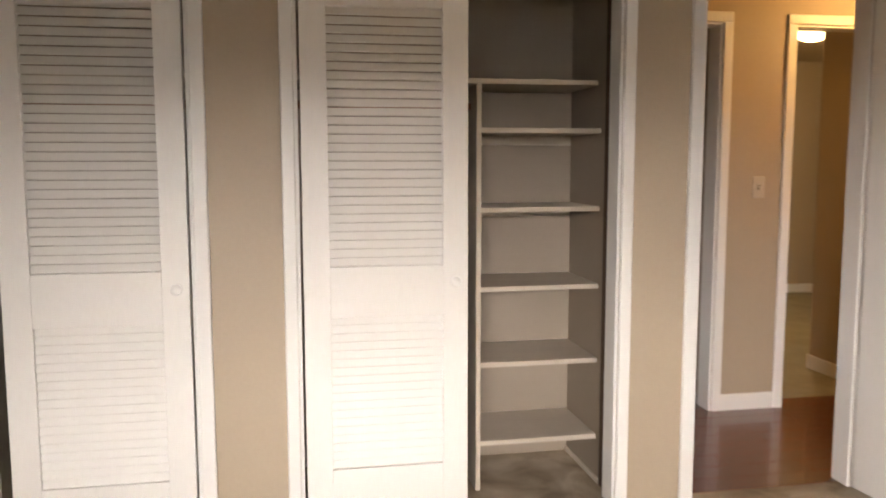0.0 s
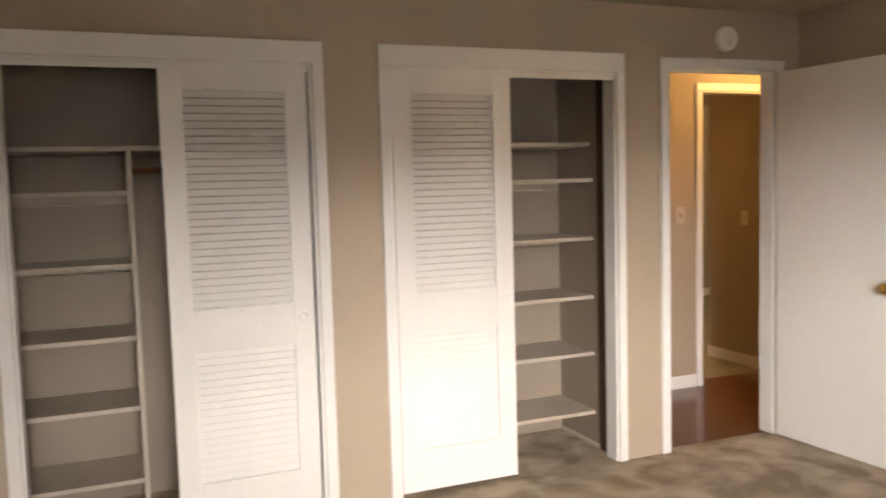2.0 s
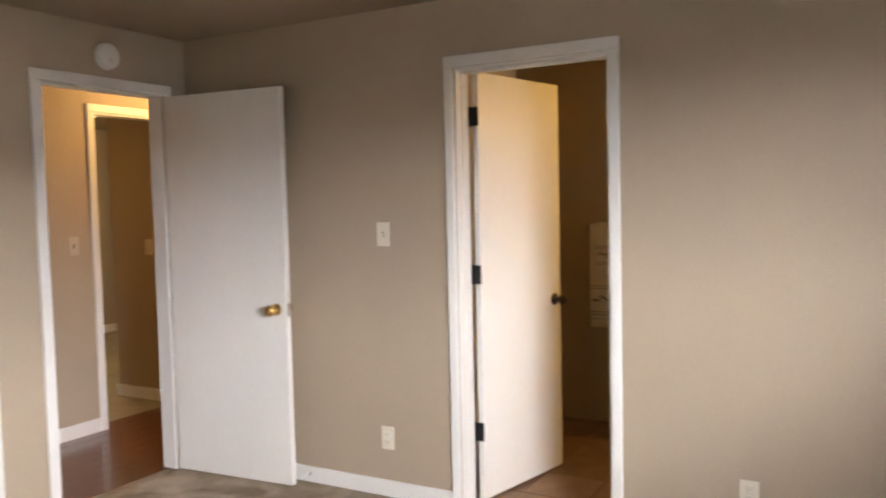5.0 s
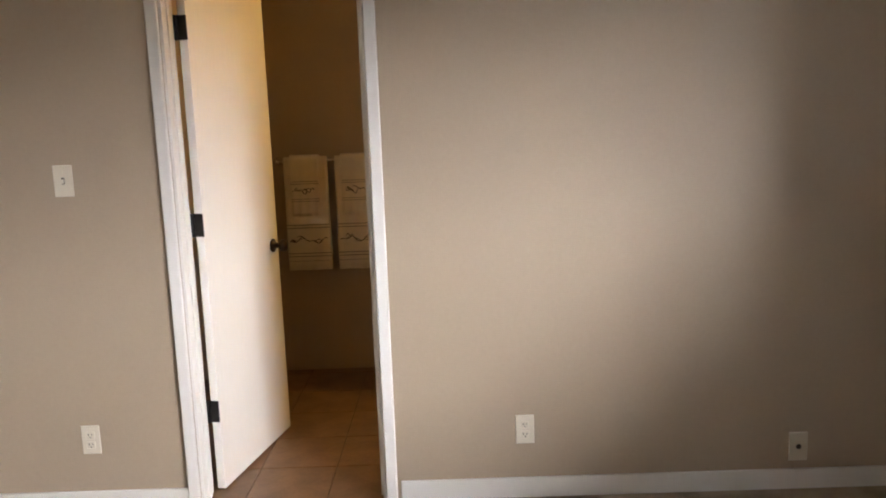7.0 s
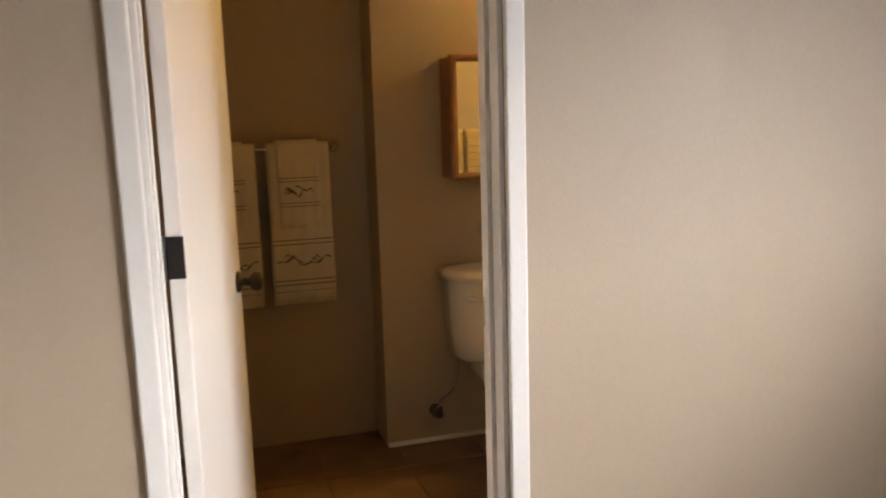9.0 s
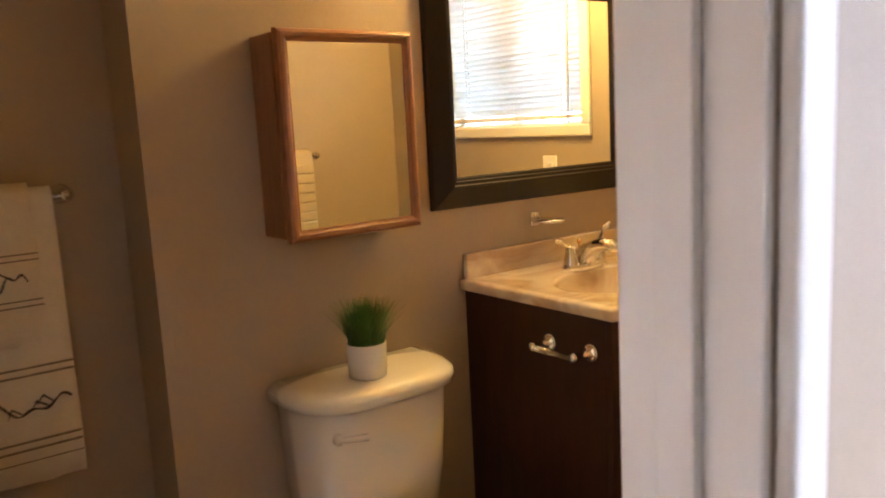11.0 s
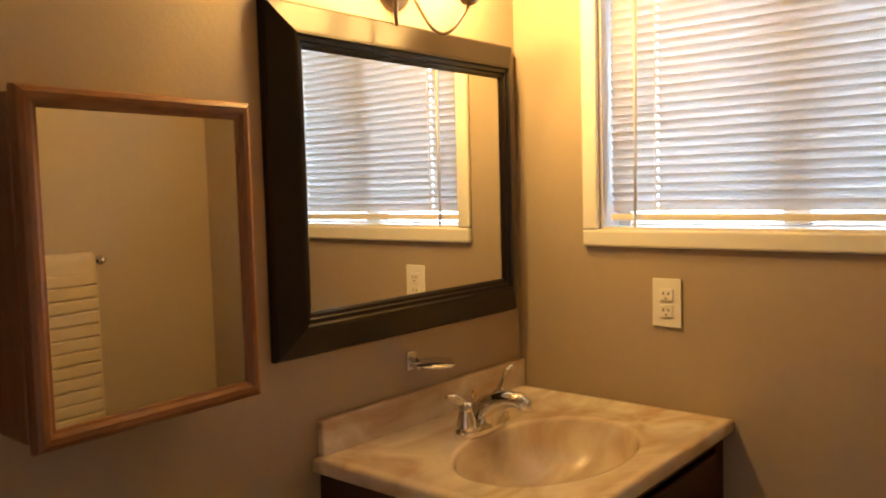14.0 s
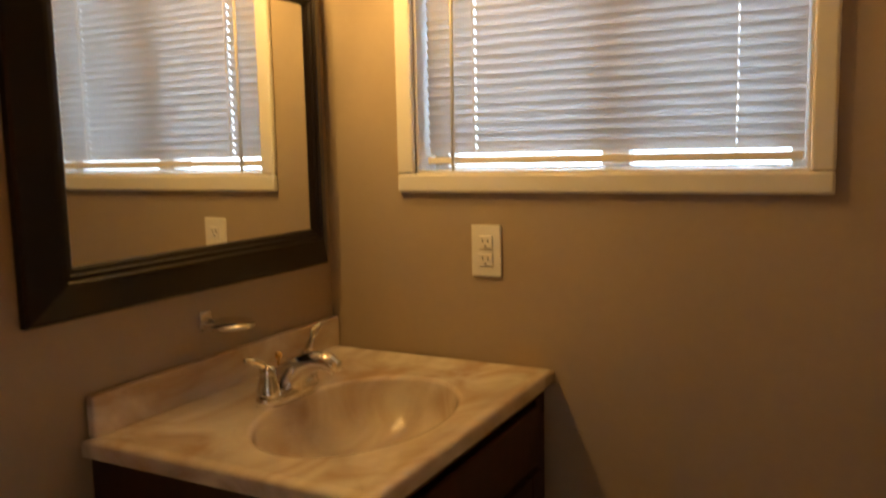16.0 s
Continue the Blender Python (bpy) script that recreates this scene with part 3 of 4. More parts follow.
bm = boxes((0.024, 0.029, -hw + 0.83 * fw - 0.003, hw - 0.83 * fw + 0.003, -hh + 0.96 * fw - 0.003, hh - 0.96 * fw + 0.003))
part("mirror_pane", bm, MIRROR, fm, "clear mirror glass")

# vanity cabinet
VX, VY0, VY1, VT = 0.977, -4.088, -3.372, 0.898
vc = thing("vanity_cabinet", "dark espresso wood vanity cabinet with raised doors", "vanity cabinet")
for nm, row in (("body", (VX + 0.02, BATH_X - 0.001, VY0, VY1, 0.10, 0.78)), ("side_panel", (VX + 0.02, BATH_X - 0.001, VY1 - 0.016, VY1, 0.78, VT)), ("side_panel", (VX + 0.02, BATH_X - 0.001, VY0, VY0 + 0.016, 0.78, VT)), ("plinth", (VX + 0.08, BATH_X - 0.001, VY0 + 0.01, VY1 - 0.01, 0.0, 0.10))):
    part(nm, boxes(row), ESPRESSO, vc)
for a, b, lo, hi in ((VY0, VY0 + 0.05, 0.10, VT), (VY1 - 0.05, VY1, 0.10, VT), (VY0 + 0.05, VY1 - 0.05, VT - 0.03, VT), (VY0 + 0.05, VY1 - 0.05, 0.10, 0.14), (VY0 + 0.05, VY1 - 0.05, 0.715, 0.745)):
    bm = bmesh.new()
    box(bm, VX, VX + 0.02, a, b, lo, hi, bevel=0.0015)
    part("face_frame", bm, ESPRESSO, vc)
bm = bmesh.new()
box(bm, VX - 0.012, VX + 0.004, VY0 + 0.062, VY1 - 0.062, 0.735, 0.862, bevel=0.005)
part("drawer_front", bm, ESPRESSO, vc)
mid = (VY0 + VY1) / 2
for a, b in ((VY0 + 0.058, mid - 0.003), (mid + 0.003, VY1 - 0.058)):
    dr = new("cabinet_door")
    dr.parent = vc
    for lo, hi, p, q in ((0.13, 0.722, a, a + 0.06), (0.13, 0.722, b - 0.06, b), (0.13, 0.19, a + 0.06, b - 0.06), (0.655, 0.722, a + 0.06, b - 0.06)):
        bm = bmesh.new()
        box(bm, VX - 0.018, VX - 0.001, p, q, lo, hi, bevel=0.003)
        part("door_frame", bm, ESPRESSO, dr)
    bm = bmesh.new()
    n = 12
    y0, y1, zb, zt = a + 0.062, b - 0.062, 0.192, 0.60
    loops = []
    for dx, ins in ((-0.002, 0.0), (-0.008, 0.004), (-0.016, 0.028)):
        top = [(y1 - ins - (y1 - y0 - 2 * ins) * i / n, zt - ins + 0.045 * math.sin(math.pi * i / n)) for i in range(n + 1)]
        loops.append([Vector((VX + dx, y, z)) for y, z in [(y0 + ins, zb + ins), (y1 - ins, zb + ins)] + top])
    rings(bm, loops)
    part("raised_panel", bm, ESPRESSO, dr)

# vanity top with oval basin
BC, BA_, BB_ = Vector((1.18, -3.675, 0)), 0.165, 0.238
vt = thing("basin_counter", "beige and brown swirled cultured marble vanity top with basin", "washbasin")
X0, X1, Y0, Y1, ZT = 0.953, BATH_X - 0.002, WIN_Y + 0.003, -3.352, 0.926
bm = bmesh.new()
n = 64


def edge_point(a, inset=0.0):
    c, s = math.cos(a), math.sin(a)
    k = min((X1 - inset - BC.x) / c if c > 1e-6 else (X0 + inset - BC.x) / c if c < -1e-6 else 9, (Y1 - inset - BC.y) / s if s > 1e-6 else (Y0 + inset - BC.y) / s if s < -1e-6 else 9)
    return BC.x + k * c, BC.y + k * s


angles = sorted([2 * math.pi * i / n for i in range(n)] + [math.atan2(y - BC.y, x - BC.x) % (2 * math.pi) for x in (X0, X1) for y in (Y0, Y1)])
loops = [[Vector((*edge_point(a), ZT - 0.030)) for a in angles], [Vector((*edge_point(a), ZT - 0.008)) for a in angles], [Vector((*edge_point(a, 0.003), ZT - 0.002)) for a in angles], [Vector((*edge_point(a, 0.010), ZT)) for a in angles], [Vector((*edge_point(a, 0.026), ZT + 0.001)) for a in angles], [Vector((*edge_point(a, 0.032), ZT - 0.001)) for a in angles]]
for k, z in ((1.035, 0.0015), (1.0, 0.0005), (0.975, -0.008), (0.93, -0.040), (0.78, -0.085), (0.55, -0.112), (0.25, -0.122), (0.09, -0.124)):
    loops.append([Vector((BC.x + k * BA_ * math.cos(a), BC.y + k * BB_ * math.sin(a), ZT + z)) for a in angles])
rings(bm, loops, cap=False)
bm.faces.new([v for v in bm.verts][-len(angles):])
part("counter", bm, MARBLE, vt, "", True)
bm = bmesh.new()
box(bm, X1 - 0.020, X1, Y0, Y1 - 0.014, ZT - 0.002, 0.999, bevel=0.005, segments=3)
part("backsplash", bm, MARBLE, vt)
bm = bmesh.new()
lathe(bm, [(0.021, 0.0), (0.021, 0.003), (0.012, 0.004), (0.0, 0.003)], pose(BC.x, BC.y, ZT - 0.1235), cap=False)
part("drain", bm, CHROME, vt, "chrome drain ring", True)

# faucet
fc = thing("faucet", "chrome two-handle bathroom faucet", "faucet", pose(1.362, -3.695, ZT, 0, 0, 180) @ Matrix.Diagonal((1.1, 1.1, 1.1, 1)))
bm = bmesh.new()
prof = [(0.0, 1.0), (0.012, 1.0), (0.020, 0.93), (0.024, 0.72)]
rings(bm, [[Vector((k * 0.030 * math.cos(a), k * 0.080 * math.copysign(abs(math.sin(a)) ** 0.8, math.sin(a)), z)) for a in [2 * math.pi * i / 28 for i in range(28)]] for z, k in prof])
part("base", bm, CHROME, fc, "", True)
bm = bmesh.new()
spine = [(-0.006, 0.016, 0.026, 0.030), (0.002, 0.034, 0.026, 0.026), (0.020, 0.052, 0.024, 0.021), (0.046, 0.068, 0.021, 0.016), (0.076, 0.078, 0.019, 0.013), (0.102, 0.079, 0.018, 0.012), (0.118, 0.072, 0.016, 0.010), (0.124, 0.060, 0.012, 0.007)]
loops = []
spine = [(0.86 * x, 0.92 * z, 1.1 * w, 1.3 * h) for x, z, w, h in spine]
for i, (x, z, w, h) in enumerate(spine):
    a, b = spine[max(i - 1, 0)], spine[min(i + 1, len(spine) - 1)]
    d = Vector((b[0] - a[0], 0, b[1] - a[1])).normalized()
    up = Vector((-d.z, 0, d.x))
    loops.append([Vector((x, 0, z)) + up * (h * math.sin(q)) + Vector((0, w * math.cos(q), 0)) for q in [2 * math.pi * k / 18 for k in range(18)]])
rings(bm, loops)
part("spout", bm, CHROME, fc, "", True)
for s in (1, -1):
    hub = bmesh.new()
    lathe(hub, [(0.021, 0.016), (0.020, 0.030), (0.015, 0.048), (0.014, 0.056), (0.015, 0.062), (0.010, 0.069), (0.0, 0.070)], pose(0, s * 0.054, 0), 18, cap=False)
    hob = part("handle", hub, CHROME, fc, "", True)
    lev = bmesh.new()
    tip = [(0.0, 0.054, 0.060), (-0.004, 0.066, 0.073), (-0.006, 0.084, 0.083), (-0.006, 0.104, 0.087)] if s < 0 else [(0.002, 0.054, 0.060), (0.004, 0.060, 0.080), (0.008, 0.070, 0.102), (0.014, 0.084, 0.118)]
    tube(lev, [(x, s * y, z) for x, y, z in tip], [0.0085, 0.007, 0.0075, 0.0045], 12)
    part("lever", lev, CHROME, hob, "", True)
bm = bmesh.new()
tube(bm, [(-0.020, 0, 0.020), (-0.020, 0, 0.066)], 0.0028, 8)
lathe(bm, [(0.003, 0.064), (0.0065, 0.070), (0.0055, 0.077), (0.0, 0.080)], pose(-0.020, 0, 0), 12, cap=False)
part("lift_rod", bm, BRASS, fc, "brass lift rod knob", True)

# soap holder on the wall
sh = thing("soap_holder", "small chrome soap holder on the wall", "soap holder", pose(BATH_X, -3.655, 1.068, 0, 0, 180))
bm = bmesh.new()
box(bm, 0, 0.007, -0.016, 0.016, -0.020, 0.022, bevel=0.003)
tube(bm, [(0.005, 0, 0.004), (0.022, 0, 0.001), (0.030, 0, -0.004)], [0.009, 0.007, 0.006], 10)
part("bracket", bm, CHROME, sh, "", True)
bm = bmesh.new()
dish = [(0.0, 0.030), (0.018, 0.044), (0.045, 0.050), (0.072, 0.040), (0.092, 0.020), (0.100, 0.004)]
rim = [(0.022 + x, -w, 0.0) for x, w in dish] + [(0.022 + x, w, 0.0) for x, w in reversed(dish)]
rings(bm, [[Vector((0.022 + (x - 0.022) * k + 0.03 * (1 - k), y * k, z + dz)) for x, y, z in rim] for k, dz in ((1.0, 0.005), (1.03, 0.002), (0.95, -0.004), (0.7, -0.007), (0.3, -0.008))])
part("dish", bm, CHROME, sh, "", True)

# paper holder on the vanity side
ph = thing("paper_holder", "empty chrome toilet paper holder on vanity side", "paper holder", pose(1.116, VY1, 0.800))
for x in (-0.072, 0.072):
    bm = bmesh.new()
    lathe(bm, [(0.024, 0), (0.024, 0.004), (0.018, 0.009), (0.009, 0.014), (0.008, 0.052), (0.011, 0.058), (0.011, 0.066), (0.0, 0.069)], pose(x, 0, 0, -90), 18, cap=False)
    part("post", bm, CHROME, ph, "", True)
bm = bmesh.new()
tube(bm, [(-0.078, 0.058, -0.004), (-0.070, 0.058, -0.004), (-0.0695, 0.058, -0.004), (0.0695, 0.058, -0.004), (0.070, 0.058, -0.004), (0.078, 0.058, -0.004)], [0.006, 0.011, 0.0085, 0.0085, 0.011, 0.006], 14)
part("roller", bm, CHROME, ph, "", True)

# vanity lamp above the mirror
vl = thing("vanity_light", "two-arm nickel vanity light with lit glass bell shades", "wall lamp", pose(BATH_X, -3.63, 1.905, 0, 0, 180))
bm = bmesh.new()
lathe(bm, [(0.058, 0), (0.058, 0.006), (0.050, 0.016), (0.020, 0.026), (0.012, 0.040), (0.007, 0.046), (0.009, 0.052), (0.0, 0.058)], pose(0, 0, 0.0, 0, 90), 28, cap=False)
part("wall_plate", bm, NICKEL, vl, "", True)
for s in (1, -1):
    arm = new("arm")
    arm.parent = vl
    bm = bmesh.new()
    tube(bm, arc(lambda u: (0.030 + 0.09 * u, s * (0.02 + 0.10 * u - 0.0), 0.0 - 0.085 * math.sin(math.pi * min(1, u * 1.0)) - 0.042 * u)), 0.0045, 8)
    part("tube", bm, NICKEL, arm, "", True)
    bm = bmesh.new()
    lathe(bm, [(0.005, -0.046), (0.016, -0.042), (0.026, -0.030), (0.031, -0.012), (0.031, -0.008), (0.0, -0.008)], pose(0.12, s * 0.12, 0), 20, cap=False)
    part("cup", bm, NICKEL, arm, "", True)
    bm = bmesh.new()
    lathe(bm, [(0.029, -0.008), (0.040, 0.006), (0.055, 0.035), (0.060, 0.065), (0.058, 0.095), (0.066, 0.120), (0.063, 0.120), (0.055, 0.095), (0.057, 0.065), (0.052, 0.035), (0.037, 0.008)], pose(0.12, s * 0.12, 0), 28, cap=False)
    part("shade", bm, SHADE, arm, "lit glass bell shade", True).visible_shadow = False

# toilet
tt = thing("toilet", "white porcelain toilet with closed lid", "toilet", pose(BATH_X - 0.004, -2.961, 0, 0, 0, 180) @ Matrix.Diagonal((1, 1, 0.985, 1)))


def dee(x0, x1, half, z, power=2.6, n=20):
    """A D-shaped outline: straight at x0, bulging to x1."""
    pts = []
    for i in range(n + 1):
        a = -math.pi / 2 + math.pi * i / n
        c, s = math.cos(a), math.sin(a)
        pts.append(Vector((x0 + (x1 - x0) * abs(c) ** (2 / power), half * math.copysign(abs(s) ** (2 / power), s), z)))
    return pts


bm = bmesh.new()
rings(bm, [dee(0.020, x1, h, z, 4.0) for z, x1, h in ((0.385, 0.175, 0.178), (0.40, 0.19, 0.192), (0.50, 0.200, 0.204), (0.735, 0.212, 0.214))])
part("tank", bm, PORCELAIN, tt, "", True)
bm = bmesh.new()
rings(bm, [dee(0.012, 0.012 + 1.05 * x1, 1.01 * h, z, 3.6, 28) for z, x1, h in ((0.728, 0.208, 0.218), (0.732, 0.224, 0.229), (0.752, 0.228, 0.233), (0.764, 0.224, 0.230), (0.773, 0.210, 0.218), (0.778, 0.185, 0.198), (0.779, 0.10, 0.12))])
part("tank_lid", bm, PORCELAIN, tt, "", True)


def egg(cx, lx, ly, z, n=32):
    return [Vector((cx + (lx * 1.12 if math.cos(2 * math.pi * i / n) > 0 else lx) * math.cos(2 * math.pi * i / n), ly * math.sin(2 * math.pi * i / n), z)) for i in range(n)]


bm = bmesh.new()
rings(bm, [egg(0.36, 0.20, 0.100, 0.0), egg(0.36, 0.20, 0.105, 0.03), egg(0.36, 0.17, 0.085, 0.10), egg(0.38, 0.17, 0.095, 0.20), egg(0.41, 0.21, 0.150, 0.30), egg(0.43, 0.235, 0.176, 0.365), egg(0.43, 0.235, 0.178, 0.392)])
box(bm, 0.03, 0.28, -0.11, 0.11, 0.30, 0.386, bevel=0.02, segments=3)
part("bowl", bm, PORCELAIN, tt, "", True)
bm = bmesh.new()
rings(bm, [egg(0.435, 0.238, 0.182, 0.394), egg(0.435, 0.242, 0.186, 0.400), egg(0.435, 0.238, 0.182, 0.412)])
part("seat", bm, PORCELAIN, tt, "", True)
bm = bmesh.new()
rings(bm, [egg(0.435, 0.236, 0.180, 0.4135), egg(0.435, 0.240, 0.184, 0.420), egg(0.435, 0.236, 0.180, 0.428), egg(0.435, 0.19, 0.14, 0.435), egg(0.435, 0.08, 0.06, 0.438)])
part("lid", bm, PORCELAIN, tt, "", True)
for s in (1, -1):
    bm = bmesh.new()
    box(bm, 0.195, 0.235, s * 0.075 - 0.018, s * 0.075 + 0.018, 0.388, 0.432, bevel=0.006)
    part("lid_hinge", bm, PORCELAIN, tt)
    bm = bmesh.new()
    lathe(bm, [(0.014, 0.0), (0.013, 0.012), (0.0, 0.018)], pose(0.36, s * 0.098, 0.028), 12, cap=False)
    part("bolt_cap", bm, PORCELAIN, tt, "", True)
bm = bmesh.new()
lathe(bm, [(0.014, 0), (0.014, 0.010), (0.009, 0.016), (0.0, 0.017)], pose(0.206, -0.155, 0.665, 0, 90), 16, cap=False)
tube(bm, [(0.220, -0.160, 0.665), (0.226, -0.125, 0.662), (0.228, -0.085, 0.657)], [0.006, 0.008, 0.009], 10)
part("flush_lever", bm, PORCELAIN, tt, "white flush lever", True)
vv = thing("water_valve", "dark shut-off valve with braided hose under toilet tank", "valve", pose(BATH_X, -2.70, 0.14, 0, 0, 180))
bm = bmesh.new()
lathe(bm, [(0.026, 0.0), (0.024, 0.006), (0.010, 0.010), (0.010, 0.05), (0.016, 0.052), (0.016, 0.075), (0.0, 0.078)], pose(0, 0, 0, 0, 90), 16, cap=False)
box(bm, 0.03, 0.05, -0.022, 0.022, -0.02, 0.024, bevel=0.008)
part("valve_body", bm, BRONZE, vv, "", True)
bm = bmesh.new()
tube(bm, [(0.042, 0.0, 0.02), (0.052, 0.012, 0.06), (0.075, 0.055, 0.10), (0.095, 0.075, 0.16), (0.100, 0.080, 0.25)], 0.006, 8)
part("hose", bm, RUBBER, vv, "", True)

# grass pot
gp = thing("potted_grass", "artificial grass in white ceramic pot on toilet tank", "potted plant", pose(1.382, -2.935, 0.768))
bm = bmesh.new()
lathe(bm, [(0.042, 0.0), (0.047, 0.003), (0.0505, 0.085), (0.0495, 0.087), (0.0465, 0.085), (0.045, 0.070), (0.0, 0.070)], n=32, cap=False)
bm.faces.new([v for v in bm.verts][:32][::-1])
part("pot", bm, POT, gp, "", True)
bm = bmesh.new()
for i in range(820):
    r, a = 0.043 * math.sqrt(random.random()), random.uniform(0, 2 * math.pi)
    lean, h = (r / 0.043) ** 2 * random.uniform(0.02, 0.055) + random.uniform(0, 0.012), random.uniform(0.085, 0.132)
    b = a + random.uniform(-0.6, 0.6)
    side = Vector((-math.sin(b), math.cos(b), 0)) * random.uniform(0.0012, 0.0022)
    p0 = Vector((r * math.cos(a), r * math.sin(a), 0.069))
    last = None
    for u in (0, 0.35, 0.7, 1.0):
        c = p0 + Vector((math.cos(b), math.sin(b), 0)) * lean * u * u * 1.3 + Vector((0, 0, h * (u - 0.12 * u * u * lean / 0.05)))
        k = (1 - 0.85 * u)
        pair = (bm.verts.new(c - side * k), bm.verts.new(c + side * k))
        if last:
            bm.faces.new((last[0], last[1], pair[1], pair[0]))
        last = pair
part("blades", bm, GRASS, gp, "green plastic grass blades")


# towels and bars
def towel_bar(name, label, m, length, standoff=0.07):
    """A bar along y from 0 to -length, standing off along -x of the wall at x 0."""
    ob = thing(name, label, "towel bar", m)
    bm = bmesh.new()
    tube(bm, [(-standoff, 0, 0), (-standoff, -length, 0)], 0.0085, 12)
    part("bar", bm, CHROME, ob, "", True)
    for y in (-0.012, -length + 0.012):
        bm = bmesh.new()
        lathe(bm, [(0.024, 0), (0.024, 0.005), (0.012, 0.012), (0.009, 0.04), (0.013, standoff - 0.012), (0.016, standoff), (0.011, standoff + 0.012), (0.0, standoff + 0.015)], pose(0, y, 0, 0, -90), 18, cap=False)
        part("post", bm, CHROME, ob, "", True)
    return ob


def fold(width, front, back, r, t, waves, bulge=0.010):
    """A folded cloth hung over a bar on its local y axis: front drop on -x."""
    bm = bmesh.new()
    path = [(-r - bulge * math.sin(math.pi * min(1, k / 14)), -front + front * k / 14) for k in range(14)]
    path += [(-r * math.cos(math.pi * k / 8), r * math.sin(math.pi * k / 8)) for k in range(9)]
    path += [(r, -back * k / 10) for k in range(1, 11)]
    n = 16
    loops = []
    for side in (0, 1):
        grid = []
        for k, (x, z) in enumerate(path):
            row = []
            for i in range(n + 1):
                u = i / n
                down = max(0.0, -z) / front
                wob = 0.004 * down * math.sin(u * waves * 6.28 + 1.3) + 0.003 * down * math.sin(u * 23 + z * 14)
                y = (u - 0.5) * width * (1 + 0.02 * down * math.sin(z * 9))
                nx = -1 if k < 18 else 1
                off = t * side
                if 14 <= k <= 22:
                    a = math.pi * (k - 14) / 8
                    row.append(bm.verts.new((x - math.cos(a) * off + wob, y, z + math.sin(a) * off)))
                else:
                    row.append(bm.verts.new((x + nx * off + wob, y, z)))
            grid.append(row)
        loops.append(grid)
    for g in loops:
        for a, b in zip(g, g[1:]):
            for i in range(n):
                bm.faces.new((a[i], a[i + 1], b[i + 1], b[i]))
    g0, g1 = loops
    for k in range(len(path) - 1):
        for i in (0, n):
            bm.faces.new((g0[k][i], g0[k + 1][i], g1[k + 1][i], g1[k][i]))
    for k in (0, len(path) - 1):
        for i in range(n):
            bm.faces.new((g0[k][i], g0[k][i + 1], g1[k][i + 1], g1[k][i]))
    return bm


def squiggle(width, z, x, seed):
    """Embroidered branch line across a towel."""
    rng = random.Random(seed)
    bm = bmesh.new()
    pts = [(x - 0.001, (u - 0.5) * width * 0.9, z + 0.012 * math.sin(u * 9 + seed) + 0.008 * math.sin(u * 21)) for u in [i / 24 for i in range(25)]]
    tube(bm, pts, [0.0012 + 0.0022 * abs(math.sin(i * 0.7 + seed)) for i in range(25)], 6)
    for _ in range(5):
        u = rng.uniform(0.15, 0.85)
        p = pts[int(u * 24)]
        tube(bm, [p, (p[0], p[1] + rng.uniform(0.01, 0.03), p[2] + rng.uniform(0.008, 0.02)), (p[0], p[1] + rng.uniform(0.03, 0.05), p[2] + rng.uniform(-0.004, 0.012))], [0.002, 0.003, 0.001], 6)
    return bm


def bands(width, zs, x, parent):
    for z, h in zs:
        bm = bmesh.new()
        box(bm, x - 0.0012, x + 0.002, -width / 2 + 0.002, width / 2 - 0.002, z - h, z + h)
        part("woven_band", bm, BAND, parent)


BAR_Z, BAR_X = 1.262, TOWEL_X - 0.07
towel_bar("towel_bar", "chrome towel bar on recessed bathroom wall", pose(TOWEL_X, -1.73, BAR_Z), 0.635)
for yc, seed in ((-2.196, 1), (-1.905, 2)):
    bt = thing("bath_towel", "cream bath towel with dark embroidery hung on bar", "towel", pose(BAR_X, yc, BAR_Z), "towels on the bar")
    part("cloth", fold(0.245, 0.63, 0.55, 0.012, 0.012, 1.5), TOWEL, bt, "", True)
    bands(0.245, [(-0.365, 0.0022), (-0.382, 0.0022), (-0.53, 0.0022), (-0.548, 0.0022), (-0.575, 0.001)], -0.0365, bt)
    part("embroidery", squiggle(0.24, -0.455, -0.036, seed), STITCH, bt)
    ht = thing("hand_towel", "cream hand towel with embroidery over bath towel", "towel", pose(BAR_X, yc + 0.005, BAR_Z), "towels on the bar")
    part("cloth", fold(0.165, 0.315, 0.28, 0.026, 0.009, 1.0), TOWEL, ht, "", True)
    bands(0.165, [(-0.115, 0.0016), (-0.128, 0.0016), (-0.215, 0.0016), (-0.228, 0.0016)], -0.0465, ht)
    part("embroidery", squiggle(0.12, -0.172, -0.046, seed + 5), STITCH, ht)

towel_bar("towel_bar", "chrome towel bar beside the bathroom door", pose(T, -3.635, 1.27, 0, 0, 180), 0.60)
for yc, w in ((-3.465, 0.25), (-3.22, 0.20)):
    rt = thing("ribbed_towel", "tan ribbed towel hung on bar", "towel", pose(T + 0.07, yc, 1.27, 0, 0, 180), "ribbed towels")
    cloth = part("cloth", fold(w, 0.50, 0.45, 0.012, 0.016, 1.0, 0.004), TOWEL_TAN, rt, "", True)
    for i in range(12):
        bm = bmesh.new()
        box(bm, -0.0395, -0.028, -w / 2 + 0.003, w / 2 - 0.003, -0.485 + i * 0.038, -0.485 + i * 0.038 + 0.0365, bevel=0.006)
        part("rib", bm, TOWEL_TAN, rt)

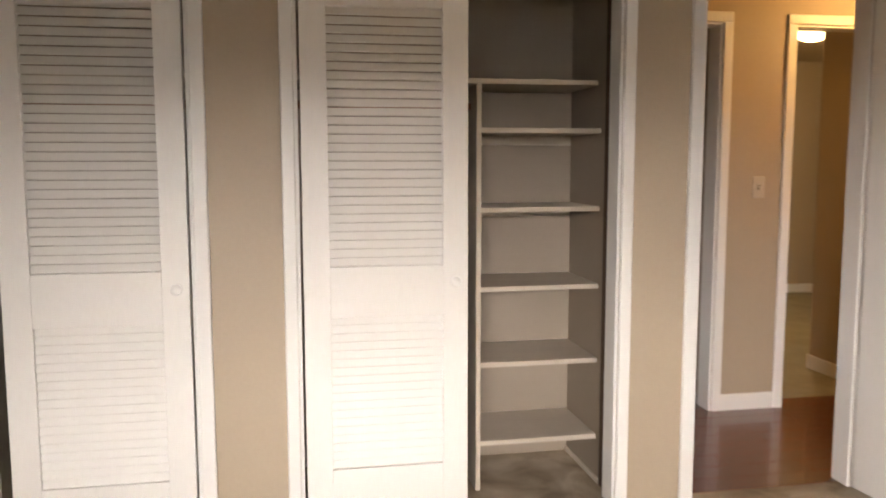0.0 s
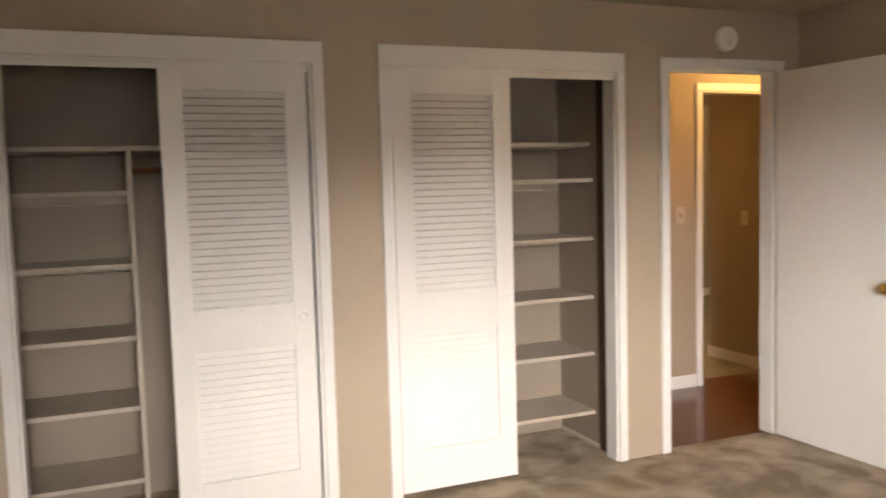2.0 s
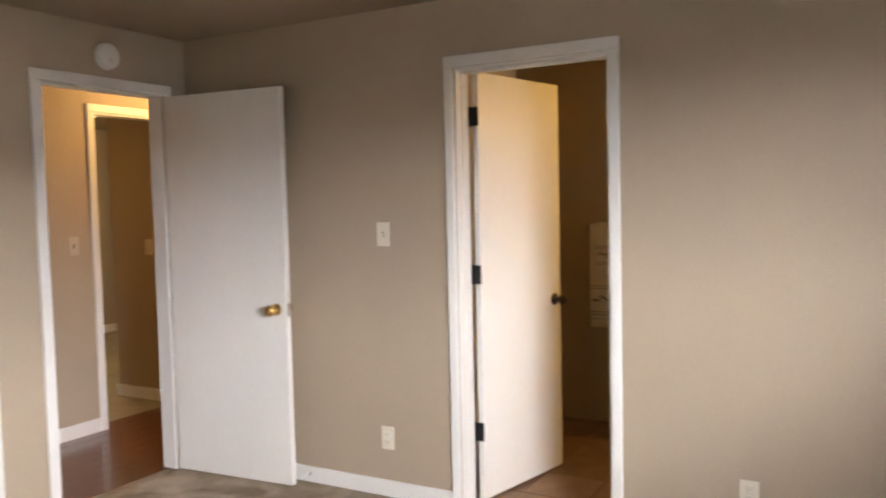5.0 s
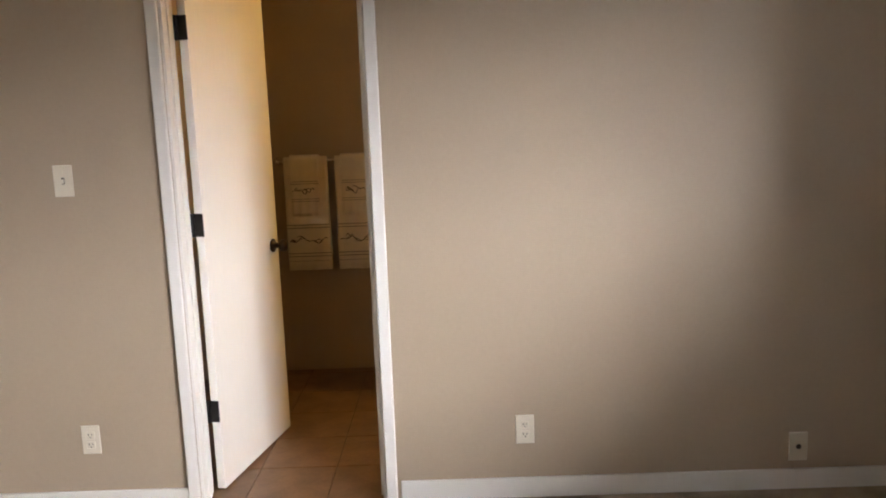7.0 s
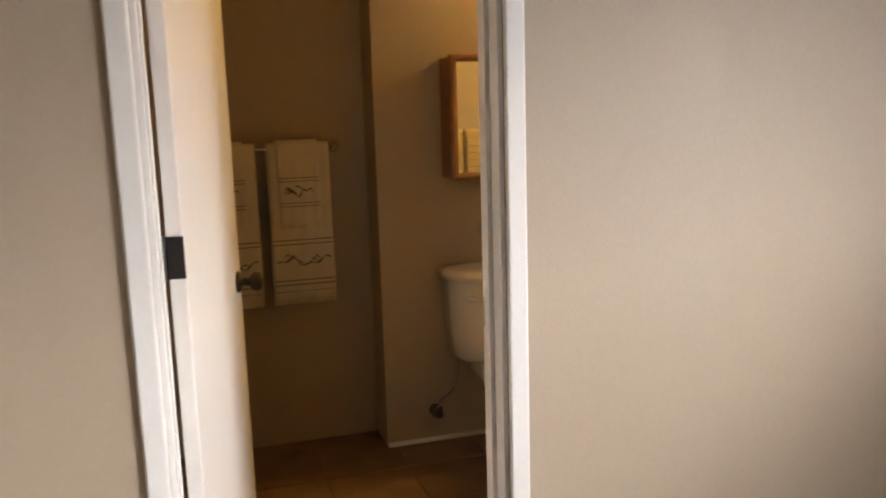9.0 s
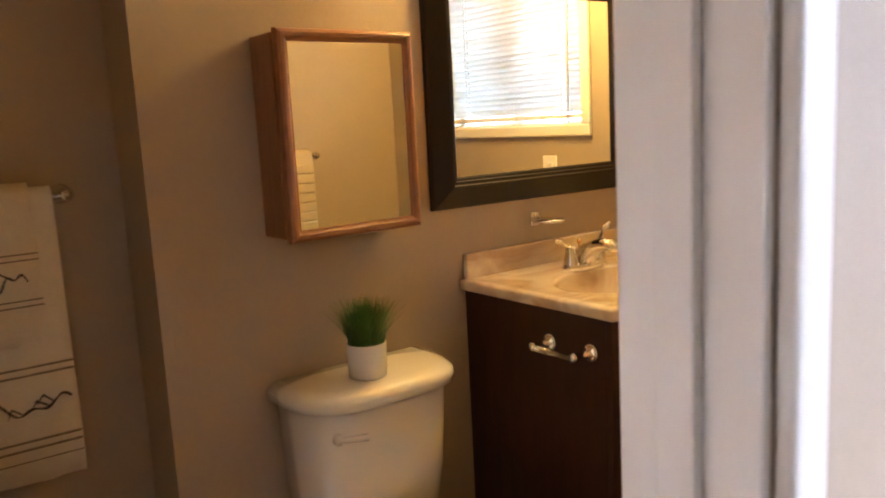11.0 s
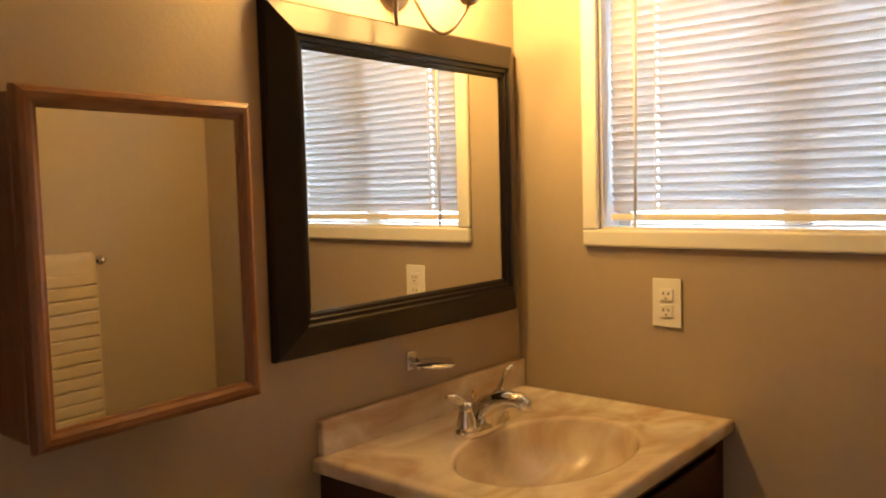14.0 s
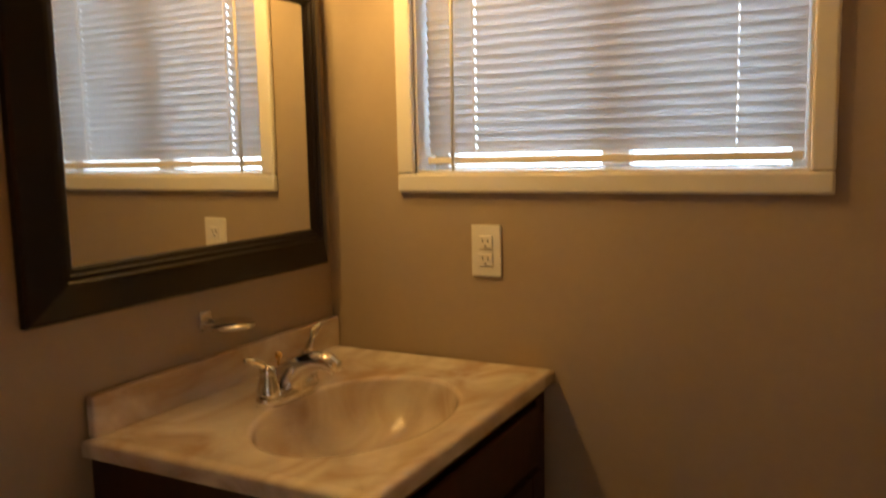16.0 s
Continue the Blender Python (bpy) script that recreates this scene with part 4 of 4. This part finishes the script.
# bathroom window, blind
x0, x1, z0, z1 = BW
w2 = thing("window_2", "white sliding bathroom window behind a blind", "window", kind="structure")
yo, yi = WIN_Y - 0.14, WIN_Y - 0.085
mx = x0 + 0.47 * (x1 - x0)
for nm, r in (("window_frame", (x0, x0 + 0.04, yo, yi, z0, z1)), ("window_frame", (x1 - 0.04, x1, yo, yi, z0, z1)), ("window_frame", (x0 + 0.04, x1 - 0.04, yo, yi, z0, z0 + 0.012)), ("window_frame", (x0 + 0.04, x1 - 0.04, yo, yi, z1 - 0.04, z1)), ("meeting_stile", (mx - 0.03, mx + 0.03, yo, yi - 0.005, z0 + 0.012, z1 - 0.04))):
    part(nm, boxes(r, bevel=0.003), WHITE, w2)
for nm, r in (("reveal_side", (x0, x0 + 0.006, yi, WIN_Y, z0, z1)), ("reveal_side", (x1 - 0.006, x1, yi, WIN_Y, z0, z1)), ("window_sill", (x0 + 0.006, x1 - 0.006, yi, WIN_Y, z0, z0 + 0.006)), ("reveal_head", (x0 + 0.006, x1 - 0.006, yi, WIN_Y, z1 - 0.006, z1))):
    part(nm, boxes(r), WHITE, w2)
pane = part("pane", boxes((x0 + 0.04, x1 - 0.04, yo + 0.025, yo + 0.029, z0 + 0.012, z1 - 0.04)), GLASS, w2)
pane.visible_shadow = False
casing("window_casing", "x", x0, x1, z1, WIN_Y, 1, width=0.042, low=z0, sill=True, label="white painted window casing")
vb = thing("venetian_blind", "white mini blind with closed slats and wand", "window blind", pose((x0 + x1) / 2, WIN_Y - 0.038, 0))
bw = (x1 - x0) / 2 - 0.014
part("head_rail", boxes((-bw, bw, -0.014, 0.014, z1 - 0.034, z1 - 0.007), bevel=0.002), WPLATE, vb)
part("bottom_rail", boxes((-bw, bw, -0.012, 0.012, z0 + 0.020, z0 + 0.037), bevel=0.004), PLATE, vb)
bm = bmesh.new()
cols = 7
rot = pose(0, 0, 0, 62)
xs = [-bw, -bw + 0.1178, -bw + 0.1222, bw - 0.1222, bw - 0.1178, bw]      # cord holes between the 2nd and 3rd, 4th and 5th
for side in (0, 1):
    g = [[bm.verts.new(rot @ Vector((x, -0.0143 + 0.0286 * i / cols, 0.0028 * math.sin(math.pi * i / cols) + 0.0006 * side))) for i in range(cols + 1)] for x in xs]
    for k in range(5):
        for i in range(cols):
            if k % 2 == 0 or i not in (3, 4):
                bm.faces.new((g[k][i], g[k][i + 1], g[k + 1][i + 1], g[k + 1][i]))
me = mesh_of("slat", bm, BLIND, True)
n = 27
for i in range(n):
    piece("slat", me, vb, pose(0, 0, z0 + 0.056 + i * (z1 - 0.045 - z0 - 0.062) / (n - 1), random.uniform(-0.2, 0.2), random.uniform(-0.02, 0.02)))
for x in (-bw + 0.12, bw - 0.12):
    for y in (-0.0135, 0.0135):
        bm = bmesh.new()
        tube(bm, [(x, y, z0 + 0.03), (x, y, z1 - 0.03)], 0.0012, 6)
        part("ladder_cord", bm, WPLATE, vb)
bm = bmesh.new()
tube(bm, [(bw - 0.075, 0.022, z1 - 0.03), (bw - 0.073, 0.026, z0 + 0.005)], 0.004, 8)
part("wand", bm, PLATE, vb, "clear plastic tilt wand", True)
bd = solid("backdrop", boxes((-0.4, 2.9, WIN_Y - 1.25, WIN_Y - 1.2, 0.5, 3.2)), OUTSIDE, "bright hazy daylight outside", "backdrop")

# ---- floor pieces ----
rng = random.Random(4)
bm = bmesh.new()
box(bm, 0, 1.2, 0, 0.1255, -0.008, 0.0, bevel=0.0012, segments=1)
plank = mesh_of("plank", bm, LAMINATE)
for r in range(9):
    y = 0.056 + r * 0.127
    x = -1.04 - 0.35 * (r % 3)
    while x < 1.7:
        a = max(x, -1.045)
        w = min(x + 1.2, 1.75) - a
        if w > 0.05:
            m = Matrix.Translation((a, y, 0.001)) @ Matrix.Diagonal((w / 1.2 * 0.999, 1, 1, 1))
            piece("plank", plank, hall_floor, m)
        x += 1.2
bm = bmesh.new()
box(bm, -0.1625, 0.1625, -0.1625, 0.1625, -0.006, 0.0, bevel=0.0015, segments=1)
tile = mesh_of("tile", bm, TILE)
for i in range(6):
    for j in range(9):
        x, y = 0.06 + 0.165 + i * 0.33, -1.32 - j * 0.33
        if x < TOWEL_X + 0.16 and y > WIN_Y - 0.1:
            piece("tile", tile, bath_floor, pose(x - 0.06, y - 0.05, 0.002, 0, 0, 90 * rng.randrange(4)))
